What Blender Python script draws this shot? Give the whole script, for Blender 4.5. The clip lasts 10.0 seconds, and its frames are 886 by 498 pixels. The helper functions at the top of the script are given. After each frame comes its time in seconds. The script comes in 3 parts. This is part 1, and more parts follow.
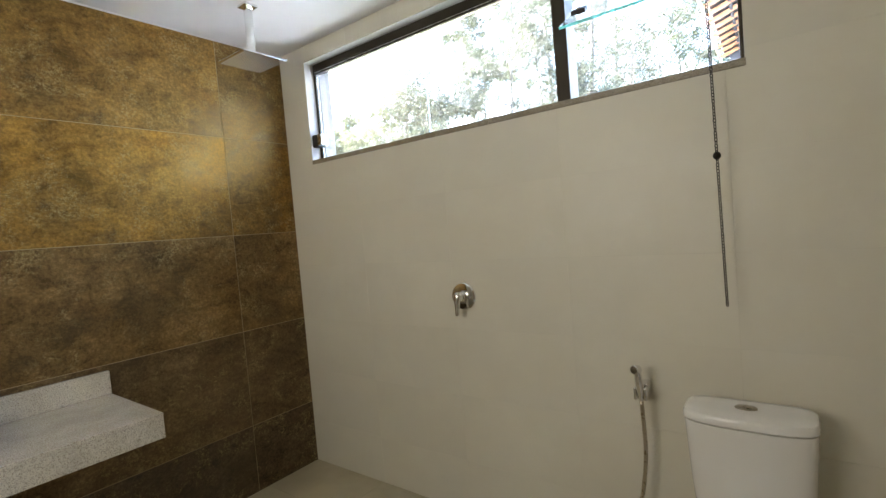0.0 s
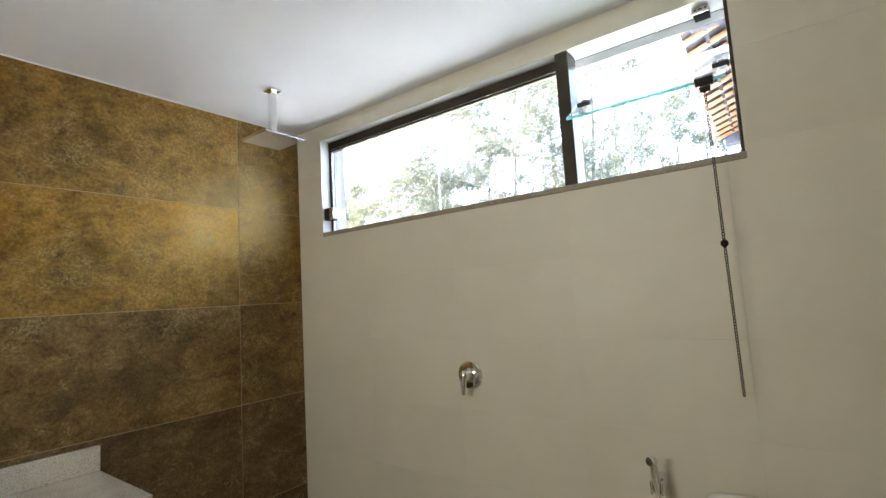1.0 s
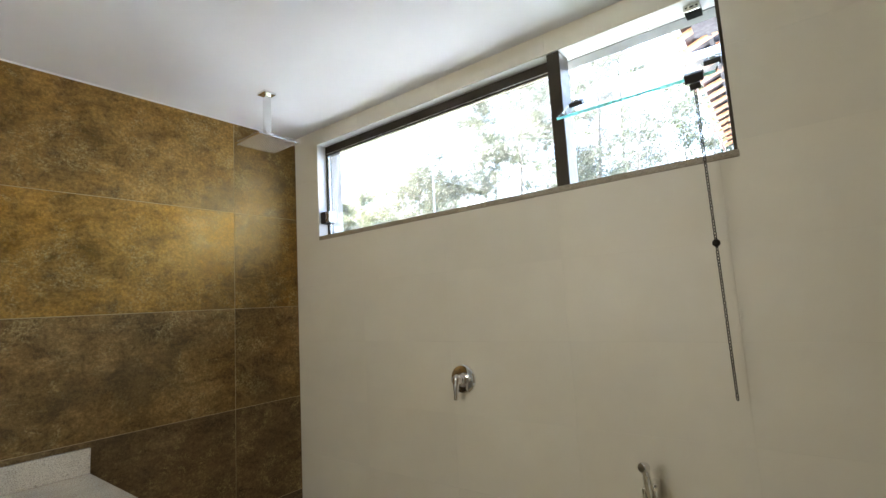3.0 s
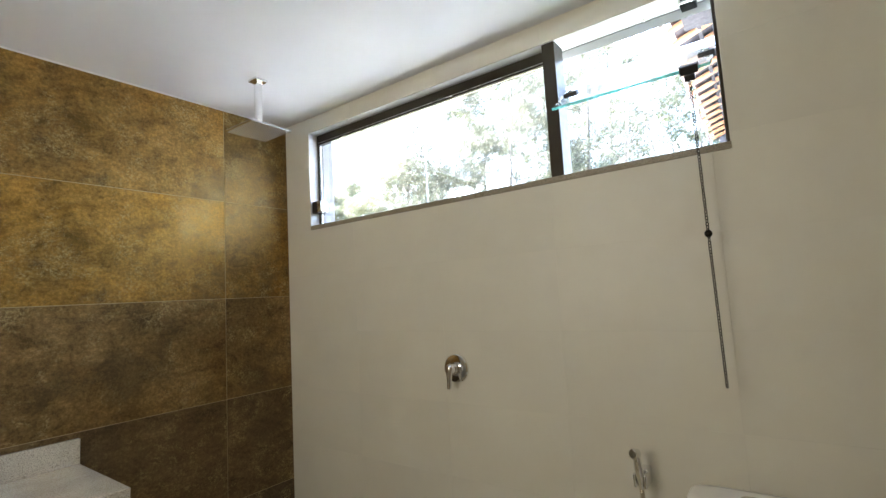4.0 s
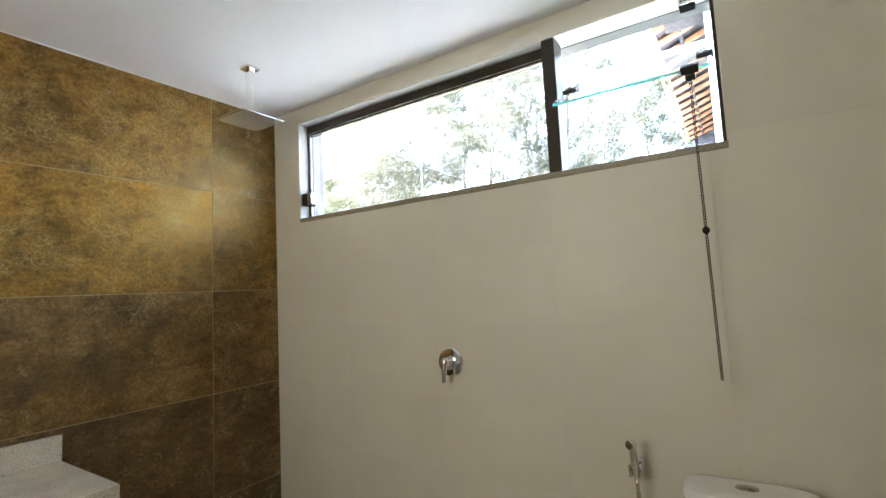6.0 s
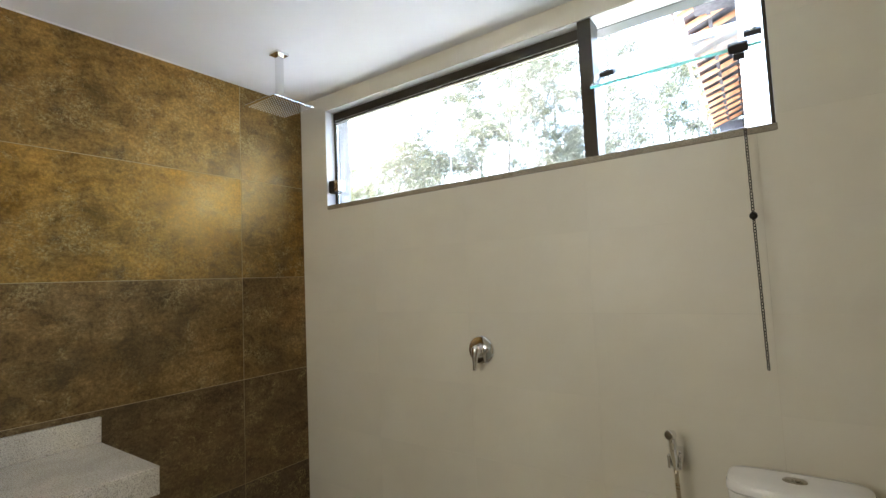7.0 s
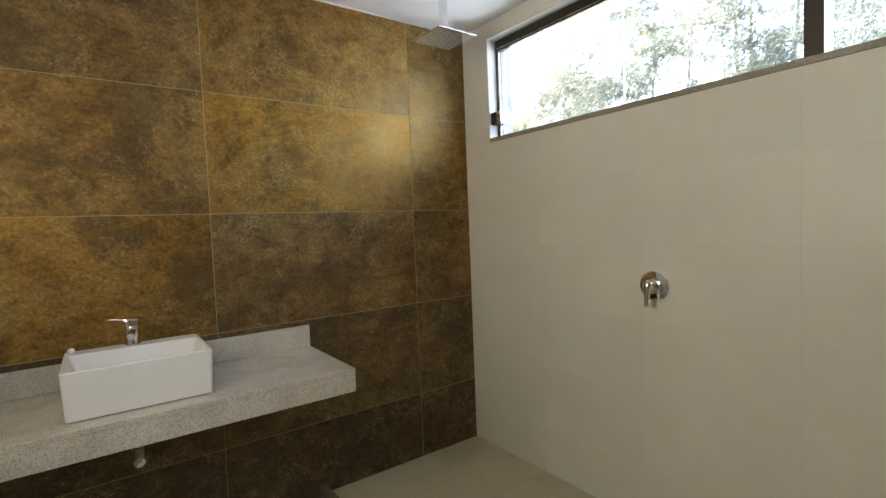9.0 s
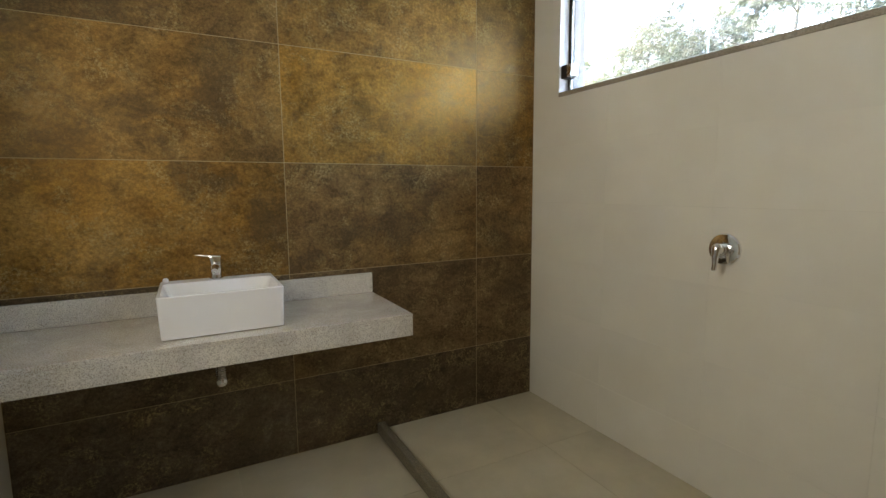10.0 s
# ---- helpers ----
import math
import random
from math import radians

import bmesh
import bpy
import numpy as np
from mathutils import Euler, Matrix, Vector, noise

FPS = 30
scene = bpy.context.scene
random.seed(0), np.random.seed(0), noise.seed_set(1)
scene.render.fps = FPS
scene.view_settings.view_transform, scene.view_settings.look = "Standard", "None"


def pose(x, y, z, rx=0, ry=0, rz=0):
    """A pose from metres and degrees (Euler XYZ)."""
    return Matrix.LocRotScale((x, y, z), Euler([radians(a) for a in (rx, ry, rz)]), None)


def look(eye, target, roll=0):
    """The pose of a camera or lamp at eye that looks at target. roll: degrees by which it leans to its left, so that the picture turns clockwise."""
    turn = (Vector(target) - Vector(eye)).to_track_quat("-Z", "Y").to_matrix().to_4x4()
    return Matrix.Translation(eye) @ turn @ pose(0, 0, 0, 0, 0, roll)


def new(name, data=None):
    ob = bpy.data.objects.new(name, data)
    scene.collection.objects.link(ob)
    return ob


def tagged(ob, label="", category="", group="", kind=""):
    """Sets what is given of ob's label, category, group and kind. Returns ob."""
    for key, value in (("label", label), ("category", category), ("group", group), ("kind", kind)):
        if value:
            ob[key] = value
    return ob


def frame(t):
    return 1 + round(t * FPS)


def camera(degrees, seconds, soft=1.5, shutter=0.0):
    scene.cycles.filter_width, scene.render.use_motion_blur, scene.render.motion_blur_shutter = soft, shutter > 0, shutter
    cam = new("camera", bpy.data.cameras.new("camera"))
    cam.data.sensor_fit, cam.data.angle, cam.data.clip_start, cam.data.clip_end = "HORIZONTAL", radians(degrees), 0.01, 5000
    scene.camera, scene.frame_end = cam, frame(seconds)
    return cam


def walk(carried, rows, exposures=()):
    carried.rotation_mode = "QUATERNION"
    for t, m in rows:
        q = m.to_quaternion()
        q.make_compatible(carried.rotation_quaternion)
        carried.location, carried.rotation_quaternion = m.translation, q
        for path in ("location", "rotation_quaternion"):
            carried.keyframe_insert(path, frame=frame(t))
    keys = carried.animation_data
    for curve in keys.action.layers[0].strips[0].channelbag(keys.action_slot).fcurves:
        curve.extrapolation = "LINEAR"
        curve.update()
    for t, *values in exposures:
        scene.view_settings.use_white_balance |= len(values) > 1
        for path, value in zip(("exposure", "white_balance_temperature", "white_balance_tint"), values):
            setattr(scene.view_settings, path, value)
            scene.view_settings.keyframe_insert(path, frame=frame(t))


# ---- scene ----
cam = camera(85.8, 10.0, soft=1.42)
PATH = [
    (0, (2.834, -2.07, 1.58), (1.633, -0.474, 1.491), -4.8),
    (0.5, (2.82, -2.078, 1.613), (1.618, -0.481, 1.691), -3.7),
    (1, (2.817, -2.095, 1.625), (1.629, -0.498, 1.82), -3.4),
    (1.5, (2.828, -2.096, 1.631), (1.642, -0.507, 1.89), -3.6),
    (2, (2.843, -2.072, 1.626), (1.646, -0.495, 1.905), -4.0),
    (2.5, (2.863, -2.035, 1.615), (1.646, -0.47, 1.877), -3.6),
    (3, (2.867, -2.024, 1.594), (1.653, -0.451, 1.824), -3.3),
    (4.5, (2.83, -2.052, 1.587), (1.672, -0.431, 1.768), -3.2),
    (5, (2.818, -2.055, 1.585), (1.68, -0.419, 1.757), -3.0),
    (6.5, (2.72, -2.117, 1.579), (1.63, -0.448, 1.747), -2.8),
    (7, (2.679, -2.122, 1.573), (1.525, -0.494, 1.704), -2.5),
    (7.5, (2.638, -2.141, 1.565), (1.375, -0.593, 1.645), -2.1),
    (8, (2.62, -2.152, 1.559), (1.239, -0.705, 1.583), -2.1),
    (8.5, (2.618, -2.153, 1.548), (1.117, -0.833, 1.51), -2.4),
    (9, (2.64, -2.145, 1.536), (1.021, -0.975, 1.437), -2.3),
    (9.5, (2.666, -2.146, 1.518), (0.966, -1.107, 1.345), -1.8),
    (10, (2.692, -2.141, 1.489), (0.938, -1.213, 1.242), -0.5),
]
walk(cam, [(t, look(eye, target, roll)) for t, eye, target, roll in PATH])

# ---- world, sun, exposure ----
EXPOSURE = 5.20
SUN_AZ, SUN_EL = 280.0, 46.0      # degrees, clockwise from north
world = bpy.data.worlds.new("world")
scene.world = world
world.use_nodes = True
wn = world.node_tree
sky = wn.nodes.new("ShaderNodeTexSky")
sky.sky_type, sky.sun_disc = "NISHITA", False
sky.sun_elevation, sky.sun_rotation = radians(SUN_EL), radians(SUN_AZ)
wn.links.new(sky.outputs[0], wn.nodes["Background"].inputs[0])
wn.nodes["Background"].inputs[1].default_value = 0.125
scene.view_settings.exposure = EXPOSURE

sun = new("sun", bpy.data.lights.new("sun", "SUN"))
sun.data.energy, sun.data.angle, sun.data.color = 5.0, radians(0.5), (1.0, 0.95, 0.87)
sd = Vector((math.sin(radians(SUN_AZ)) * math.cos(radians(SUN_EL)), math.cos(radians(SUN_AZ)) * math.cos(radians(SUN_EL)), math.sin(radians(SUN_EL))))
sun.matrix_world = look(sd * 40, (0, 0, 0))

# ---- plan ----
CEIL = 2.845
SOUTH, EAST = -2.935, 3.72
WX0, WX1, WZ0, WZ1 = 0.253, 2.698, 2.070, 2.74       # window opening
WALL = 0.2
KERB0, KERB1 = -1.193, -1.143                        # shower kerb
DROP = 0.02                                           # the dry floor lies lower than the shower floor
DX0, DX1, DZ0, DZ1 = 1.10, 2.25, 1.50, 2.40                       # made-up opening for the fill lamp, in the south wall

# unseen fill lamp, added in a made-up opening of the south wall
south_fill = new("south_daylight", bpy.data.lights.new("south_daylight", "AREA"))
south_fill.data.shape, south_fill.data.size, south_fill.data.size_y = "RECTANGLE", DX1 - DX0 - 0.06, DZ1 - DZ0 - 0.06
south_fill.data.energy, south_fill.data.color = 0.56, (1.0, 0.92, 0.78)
south_fill.matrix_world = look(((DX0 + DX1) / 2, SOUTH - 0.1, (DZ0 + DZ1) / 2), ((DX0 + DX1) / 2, 0, (DZ0 + DZ1) / 2 + 0.10))


# ---- materials ----
def mat(name, color=(0.8, 0.8, 0.8), rough=0.5, metal=0.0):
    m = bpy.data.materials.new(name)
    m.use_nodes = True
    b = m.node_tree.nodes["Principled BSDF"]
    b.inputs["Base Color"].default_value = (*color, 1)
    b.inputs["Roughness"].default_value = rough
    b.inputs["Metallic"].default_value = metal
    return m, m.node_tree, b


def node(nt, kind, **kw):
    n = nt.nodes.new(kind)
    for k, v in kw.items():
        n.inputs[k.replace("_", " ")].default_value = v
    return n


def coords(nt, jitter=0.0):
    tc = nt.nodes.new("ShaderNodeTexCoord")
    if not jitter:
        return tc.outputs["Object"]
    info = nt.nodes.new("ShaderNodeObjectInfo")
    mul = nt.nodes.new("ShaderNodeMath")
    mul.operation = "MULTIPLY"
    mul.inputs[1].default_value = jitter
    nt.links.new(info.outputs["Random"], mul.inputs[0])
    add = nt.nodes.new("ShaderNodeVectorMath")
    add.operation = "ADD"
    nt.links.new(tc.outputs["Object"], add.inputs[0])
    nt.links.new(mul.outputs[0], add.inputs[1])
    return add.outputs[0]


def noise_tex(nt, vec, scale, detail=4.0, rough=0.6, dist=0.0):
    n = node(nt, "ShaderNodeTexNoise", Scale=scale, Detail=detail, Roughness=rough, Distortion=dist)
    nt.links.new(vec, n.inputs["Vector"])
    return n.outputs["Fac"]


def ramp(nt, fac, stops):
    r = nt.nodes.new("ShaderNodeValToRGB")
    while len(r.color_ramp.elements) < len(stops):
        r.color_ramp.elements.new(0.5)
    for e, (p, c) in zip(r.color_ramp.elements, stops):
        e.position = p
        e.color = (*c, 1) if len(c) == 3 else c
    nt.links.new(fac, r.inputs[0])
    return r.outputs["Color"]


def mix(nt, fac, a, b, mode="MIX"):
    n = nt.nodes.new("ShaderNodeMix")
    n.data_type, n.blend_type = "RGBA", mode
    for sock, v in ((n.inputs[0], fac), (n.inputs[6], a), (n.inputs[7], b)):
        if isinstance(v, (int, float)):
            sock.default_value = v
        elif isinstance(v, tuple):
            sock.default_value = (*v, 1)
        else:
            nt.links.new(v, sock)
    return n.outputs[2]


def bump(nt, b, height, strength=0.2, distance=0.002):
    n = node(nt, "ShaderNodeBump", Strength=strength, Distance=distance)
    nt.links.new(height, n.inputs["Height"])
    nt.links.new(n.outputs[0], b.inputs["Normal"])


def grey(v):
    return (v, v, v)


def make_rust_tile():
    """rust-effect porcelain; tone mixes graphite and gold, for print and for painted shade"""
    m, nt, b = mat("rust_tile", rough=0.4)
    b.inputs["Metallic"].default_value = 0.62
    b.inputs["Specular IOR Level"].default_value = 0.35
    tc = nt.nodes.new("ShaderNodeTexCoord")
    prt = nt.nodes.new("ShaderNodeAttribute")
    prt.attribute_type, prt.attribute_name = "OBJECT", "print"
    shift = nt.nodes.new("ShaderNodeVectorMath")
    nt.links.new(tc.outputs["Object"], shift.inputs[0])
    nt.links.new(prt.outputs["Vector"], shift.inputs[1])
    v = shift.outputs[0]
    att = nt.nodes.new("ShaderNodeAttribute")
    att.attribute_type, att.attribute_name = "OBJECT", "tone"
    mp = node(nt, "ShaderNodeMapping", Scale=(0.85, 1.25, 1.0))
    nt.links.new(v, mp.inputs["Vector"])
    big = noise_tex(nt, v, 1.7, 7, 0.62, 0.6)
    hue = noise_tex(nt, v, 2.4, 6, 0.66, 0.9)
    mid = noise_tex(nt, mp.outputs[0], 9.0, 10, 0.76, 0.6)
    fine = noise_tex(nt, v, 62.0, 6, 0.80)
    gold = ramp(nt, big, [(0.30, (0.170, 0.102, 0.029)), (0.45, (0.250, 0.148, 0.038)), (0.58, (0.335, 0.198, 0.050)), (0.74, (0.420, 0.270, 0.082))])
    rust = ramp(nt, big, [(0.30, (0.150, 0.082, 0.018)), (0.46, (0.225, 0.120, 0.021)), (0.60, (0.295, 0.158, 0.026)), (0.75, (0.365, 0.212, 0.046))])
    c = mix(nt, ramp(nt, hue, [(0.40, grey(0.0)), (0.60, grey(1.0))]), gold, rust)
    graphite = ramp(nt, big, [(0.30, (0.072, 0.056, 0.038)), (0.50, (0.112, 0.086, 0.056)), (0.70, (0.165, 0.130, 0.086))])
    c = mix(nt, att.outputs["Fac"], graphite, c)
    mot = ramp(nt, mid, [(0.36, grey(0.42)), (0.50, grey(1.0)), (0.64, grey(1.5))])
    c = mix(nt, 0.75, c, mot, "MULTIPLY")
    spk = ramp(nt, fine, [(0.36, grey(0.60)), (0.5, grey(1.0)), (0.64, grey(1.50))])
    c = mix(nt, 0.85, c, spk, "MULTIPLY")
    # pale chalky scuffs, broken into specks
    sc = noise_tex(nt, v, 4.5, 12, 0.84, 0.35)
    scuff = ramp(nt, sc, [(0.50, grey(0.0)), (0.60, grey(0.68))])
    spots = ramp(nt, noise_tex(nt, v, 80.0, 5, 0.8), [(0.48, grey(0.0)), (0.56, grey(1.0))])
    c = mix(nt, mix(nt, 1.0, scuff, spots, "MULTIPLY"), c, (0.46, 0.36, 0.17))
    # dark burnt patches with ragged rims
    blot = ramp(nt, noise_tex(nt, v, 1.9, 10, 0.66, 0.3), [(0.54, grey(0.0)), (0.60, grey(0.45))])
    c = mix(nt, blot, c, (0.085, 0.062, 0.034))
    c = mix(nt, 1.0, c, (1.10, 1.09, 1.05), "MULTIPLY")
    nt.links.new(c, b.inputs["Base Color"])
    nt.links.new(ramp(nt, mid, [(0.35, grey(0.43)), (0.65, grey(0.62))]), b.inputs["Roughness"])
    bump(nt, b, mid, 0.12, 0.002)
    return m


def make_plain(name, color, rough, var=0.06, scale=3.0, bump_scale=120.0, bump_strength=0.05, jitter=0.0):
    m, nt, b = mat(name, color, rough)
    v = coords(nt, jitter)
    n = noise_tex(nt, v, scale, 5, 0.6)
    lo, hi = tuple(c * (1 - var) for c in color), tuple(min(1, c * (1 + var)) for c in color)
    nt.links.new(ramp(nt, n, [(0.35, lo), (0.65, hi)]), b.inputs["Base Color"])
    nt.links.new(ramp(nt, noise_tex(nt, v, scale * 5, 4, 0.6), [(0.3, grey(rough * 0.85)), (0.7, grey(min(1, rough * 1.2)))]), b.inputs["Roughness"])
    bump(nt, b, noise_tex(nt, v, bump_scale, 3, 0.6), bump_strength, 0.002)
    return m


def make_granite(name="granite", light=(0.675, 0.632, 0.54), rough=0.12, fleck=(0.27, 0.23, 0.17), pale=(0.76, 0.73, 0.65)):
    m, nt, b = mat(name, light, rough)
    v = coords(nt)
    cloud = noise_tex(nt, v, 5.0, 6, 0.65, 0.6)
    c = ramp(nt, cloud, [(0.35, tuple(x * 0.84 for x in light)), (0.65, tuple(min(1, x * 1.10) for x in light))])
    g1 = noise_tex(nt, v, 200.0, 5, 0.8)
    c = mix(nt, ramp(nt, g1, [(0.42, grey(0.80)), (0.51, grey(0.0))]), c, fleck)
    g2 = noise_tex(nt, v, 110.0, 3, 0.7, 0.4)
    c = mix(nt, ramp(nt, g2, [(0.54, grey(0.0)), (0.66, grey(0.6))]), c, pale)
    g3 = noise_tex(nt, v, 60.0, 3, 0.7)
    c = mix(nt, ramp(nt, g3, [(0.62, grey(0.0)), (0.70, grey(0.5))]), c, tuple(x * 0.7 for x in fleck))
    nt.links.new(c, b.inputs["Base Color"])
    bump(nt, b, g1, 0.012, 0.001)
    return m


def make_metal(name, color, rough, var=0.25):
    m, nt, b = mat(name, color, rough, 1.0)
    v = coords(nt)
    nt.links.new(ramp(nt, noise_tex(nt, v, 30.0, 5, 0.6), [(0.3, grey(rough * (1 - var))), (0.7, grey(rough * (1 + var)))]), b.inputs["Roughness"])
    return m


def make_glass(name, tint=(1, 1, 1)):
    m, nt, b = mat(name, tint, 0.0)
    b.inputs["Transmission Weight"].default_value = 1.0
    b.inputs["IOR"].default_value = 1.45
    return m


def make_leaf(name, dark, light):
    m, nt, b = mat(name, light, 0.55)
    geo = nt.nodes.new("ShaderNodeNewGeometry")
    c = ramp(nt, geo.outputs["Random Per Island"], [(0.0, dark), (0.6, light), (1.0, tuple(min(1, x * 1.5) for x in light))])
    nt.links.new(c, b.inputs["Base Color"])
    tr = nt.nodes.new("ShaderNodeBsdfTranslucent")
    nt.links.new(c, tr.inputs["Color"])
    sh = nt.nodes.new("ShaderNodeMixShader")
    sh.inputs[0].default_value = 0.3
    nt.links.new(b.outputs[0], sh.inputs[1])
    nt.links.new(tr.outputs[0], sh.inputs[2])
    nt.links.new(sh.outputs[0], nt.nodes["Material Output"].inputs["Surface"])
    return m


RUST = make_rust_tile()
CREAM = make_plain("cream_tile", (0.722, 0.690, 0.585), 0.42, 0.03, 2.0, 60, 0.03, 5.0)
GROUT_D = make_plain("beige_grout", (0.42, 0.32, 0.17), 0.85, 0.15, 8, 200, 0.2)
GROUT_W = make_plain("brown_hairline_grout", (0.62, 0.575, 0.47), 0.85, 0.25, 3, 200, 0.2)
GROUT_L = make_plain("cream_grout", (0.62, 0.565, 0.46), 0.85, 0.08, 8, 200, 0.2)
FLOOR = make_plain("floor_tile", (0.50, 0.45, 0.322), 0.42, 0.08, 3.5, 90, 0.04, 5.0)
PAINT = make_plain("white_paint", (0.79, 0.80, 0.83), 0.75, 0.02, 1.5, 150, 0.04)
OUTER_GREY = make_plain("outer_grey", (0.22, 0.22, 0.235), 0.9, 0.05, 4, 80, 0.3)
GRANITE = make_granite()
SILL = make_granite("sill_granite", (0.37, 0.33, 0.245), 0.4, (0.17, 0.145, 0.10), (0.46, 0.43, 0.34))
KERB = make_granite("kerb_granite", (0.20, 0.18, 0.125), 0.45, (0.05, 0.043, 0.030), (0.34, 0.31, 0.24))
CHROME = make_metal("chrome", (0.78, 0.78, 0.78), 0.05)
STEEL = make_metal("brushed_steel", (0.62, 0.61, 0.58), 0.28)
HOSE = make_metal("warm_steel_hose", (0.60, 0.54, 0.43), 0.30)
BUTTON = make_metal("dull_chrome_button", (0.40, 0.37, 0.30), 0.32)
LOW_BOUNCE = make_plain("low_bounce_tan", (0.44, 0.37, 0.26), 0.7, 0.04, 1.5, 150, 0.04)
BRONZE = make_plain("bronze_aluminium", (0.052, 0.043, 0.030), 0.33, 0.1, 6, 200, 0.02)
BRONZE.node_tree.nodes["Principled BSDF"].inputs["Metallic"].default_value = 0.45
BLACK = make_plain("black_hardware", (0.02, 0.02, 0.022), 0.4, 0.1, 10, 200, 0.03)
MATT = make_plain("matt_black_plastic", (0.006, 0.006, 0.006), 0.9, 0.1, 10, 200, 0.03)
MATT.node_tree.nodes["Principled BSDF"].inputs["Specular IOR Level"].default_value = 0.1
RUBBER = make_plain("pale_rubber", (0.45, 0.43, 0.39), 0.5, 0.05, 10, 200, 0.02)
CHAIN = make_metal("dark_chain_metal", (0.035, 0.032, 0.028), 0.45)
CERAMIC = make_plain("white_ceramic", (0.82, 0.81, 0.78), 0.12, 0.01, 2, 40, 0.01)
GLASS = make_glass("clear_glass")
GLASS_G = make_glass("greenish_glass", (0.93, 0.985, 0.97))
JOINT = make_plain("dark_glass_edge", (0.055, 0.07, 0.062), 0.3, 0.1, 10, 200, 0.02)
# bright cyan stands in for light led along inside the glass
EDGE_G, _nt, _b = mat("glass_edge", (0.50, 0.95, 0.93), 0.15)
_tr = _nt.nodes.new("ShaderNodeBsdfTranslucent")
_tr.inputs["Color"].default_value = (0.45, 0.95, 0.93, 1)
_mx = _nt.nodes.new("ShaderNodeMixShader")
_mx.inputs[0].default_value = 0.6
_nt.links.new(_b.outputs[0], _mx.inputs[1])
_nt.links.new(_tr.outputs[0], _mx.inputs[2])
_nt.links.new(_mx.outputs[0], _nt.nodes["Material Output"].inputs["Surface"])
CLAY = make_plain("clay_roof_tile", (0.22, 0.10, 0.050), 0.8, 0.3, 6, 60, 0.3, 9.0)
# near-black: the shade under the eave is put into this colour
SHADED_EAVE = make_plain("shaded_eave_underside", (0.013, 0.013, 0.019), 0.8, 0.2, 5, 60, 0.2)
# dark blue-grey carries the shade on the fascia
EAVE_END = make_plain("blue_grey_fascia_shade", (0.045, 0.05, 0.07), 0.7, 0.15, 5, 60, 0.2)
LIT_ENDS = make_plain("lit_tile_ends", (0.15, 0.105, 0.092), 0.8, 0.15, 6, 60, 0.2)
BARK = make_plain("bark", (0.10, 0.085, 0.07), 0.9, 0.3, 8, 25, 0.8)
LEAF = make_leaf("pine_needles", (0.019, 0.022, 0.014), (0.054, 0.060, 0.038))
LEAF_Y = make_leaf("light_foliage", (0.026, 0.030, 0.015), (0.070, 0.078, 0.040))
LEAF_B = make_leaf("dry_leaves", (0.030, 0.016, 0.012), (0.075, 0.042, 0.028))
# ground out of view, kept dark near the house to limit bounced light
HILLSIDE, _nt, _b = mat("hillside", (0.2, 0.2, 0.18), 0.95)
_v = coords(_nt)
_sep = _nt.nodes.new("ShaderNodeSeparateXYZ")
_nt.links.new(_v, _sep.inputs[0])
_edge = _nt.nodes.new("ShaderNodeMath")
_edge.operation = "MULTIPLY_ADD"
_edge.inputs[1].default_value = 4.0
_nt.links.new(noise_tex(_nt, _v, 0.5, 5, 0.6), _edge.inputs[0])
_nt.links.new(_sep.outputs[1], _edge.inputs[2])
_far = node(_nt, "ShaderNodeMapRange")
_far.inputs["From Min"].default_value, _far.inputs["From Max"].default_value = 7.0, 9.0
_nt.links.new(_edge.outputs[0], _far.inputs["Value"])
_clump = noise_tex(_nt, _v, 1.5, 6, 0.7)
_c = mix(_nt, _far.outputs[0], ramp(_nt, _clump, [(0.35, (0.030, 0.034, 0.020)), (0.65, (0.055, 0.060, 0.036))]), ramp(_nt, _clump, [(0.35, (0.05, 0.052, 0.032)), (0.65, (0.10, 0.095, 0.065))]))
_nt.links.new(_c, _b.inputs["Base Color"])
bump(_nt, _b, noise_tex(_nt, _v, 8, 5, 0.6), 0.6, 0.02)


# ---- mesh helpers ----
def part(name, bm, material, parent=None, label="", smooth=False):
    me = bpy.data.meshes.new(name)
    bmesh.ops.recalc_face_normals(bm, faces=bm.faces)
    bm.to_mesh(me)
    bm.free()
    for mt in (material if isinstance(material, (list, tuple)) else (material,)):
        me.materials.append(mt)
    if smooth:
        me.shade_smooth()
        me.set_sharp_from_angle(angle=radians(35))
    ob = new(name, me)
    if parent:
        ob.parent = parent
    if label:
        ob["label"] = label
    return ob


def empty(name, at=(0, 0, 0)):
    e = new(name)
    e.location = at
    e.empty_display_size = 0.05
    return e


def box(bm, lo, hi, bevel=0.0, seg=2):
    size = [h - l for l, h in zip(lo, hi)]
    mid = [(h + l) / 2 for l, h in zip(lo, hi)]
    r = bmesh.ops.create_cube(bm, size=1.0, matrix=Matrix.Translation(mid) @ Matrix.Diagonal((*size, 1)))
    if bevel:
        vs = set(r["verts"])
        es = [e for e in bm.edges if e.verts[0] in vs and e.verts[1] in vs]
        bmesh.ops.bevel(bm, geom=es, offset=bevel, segments=seg, affect="EDGES", profile=0.5)


def boxed(lo, hi, bevel=0.0, seg=2):
    bm = bmesh.new()
    box(bm, lo, hi, bevel, seg)
    return bm


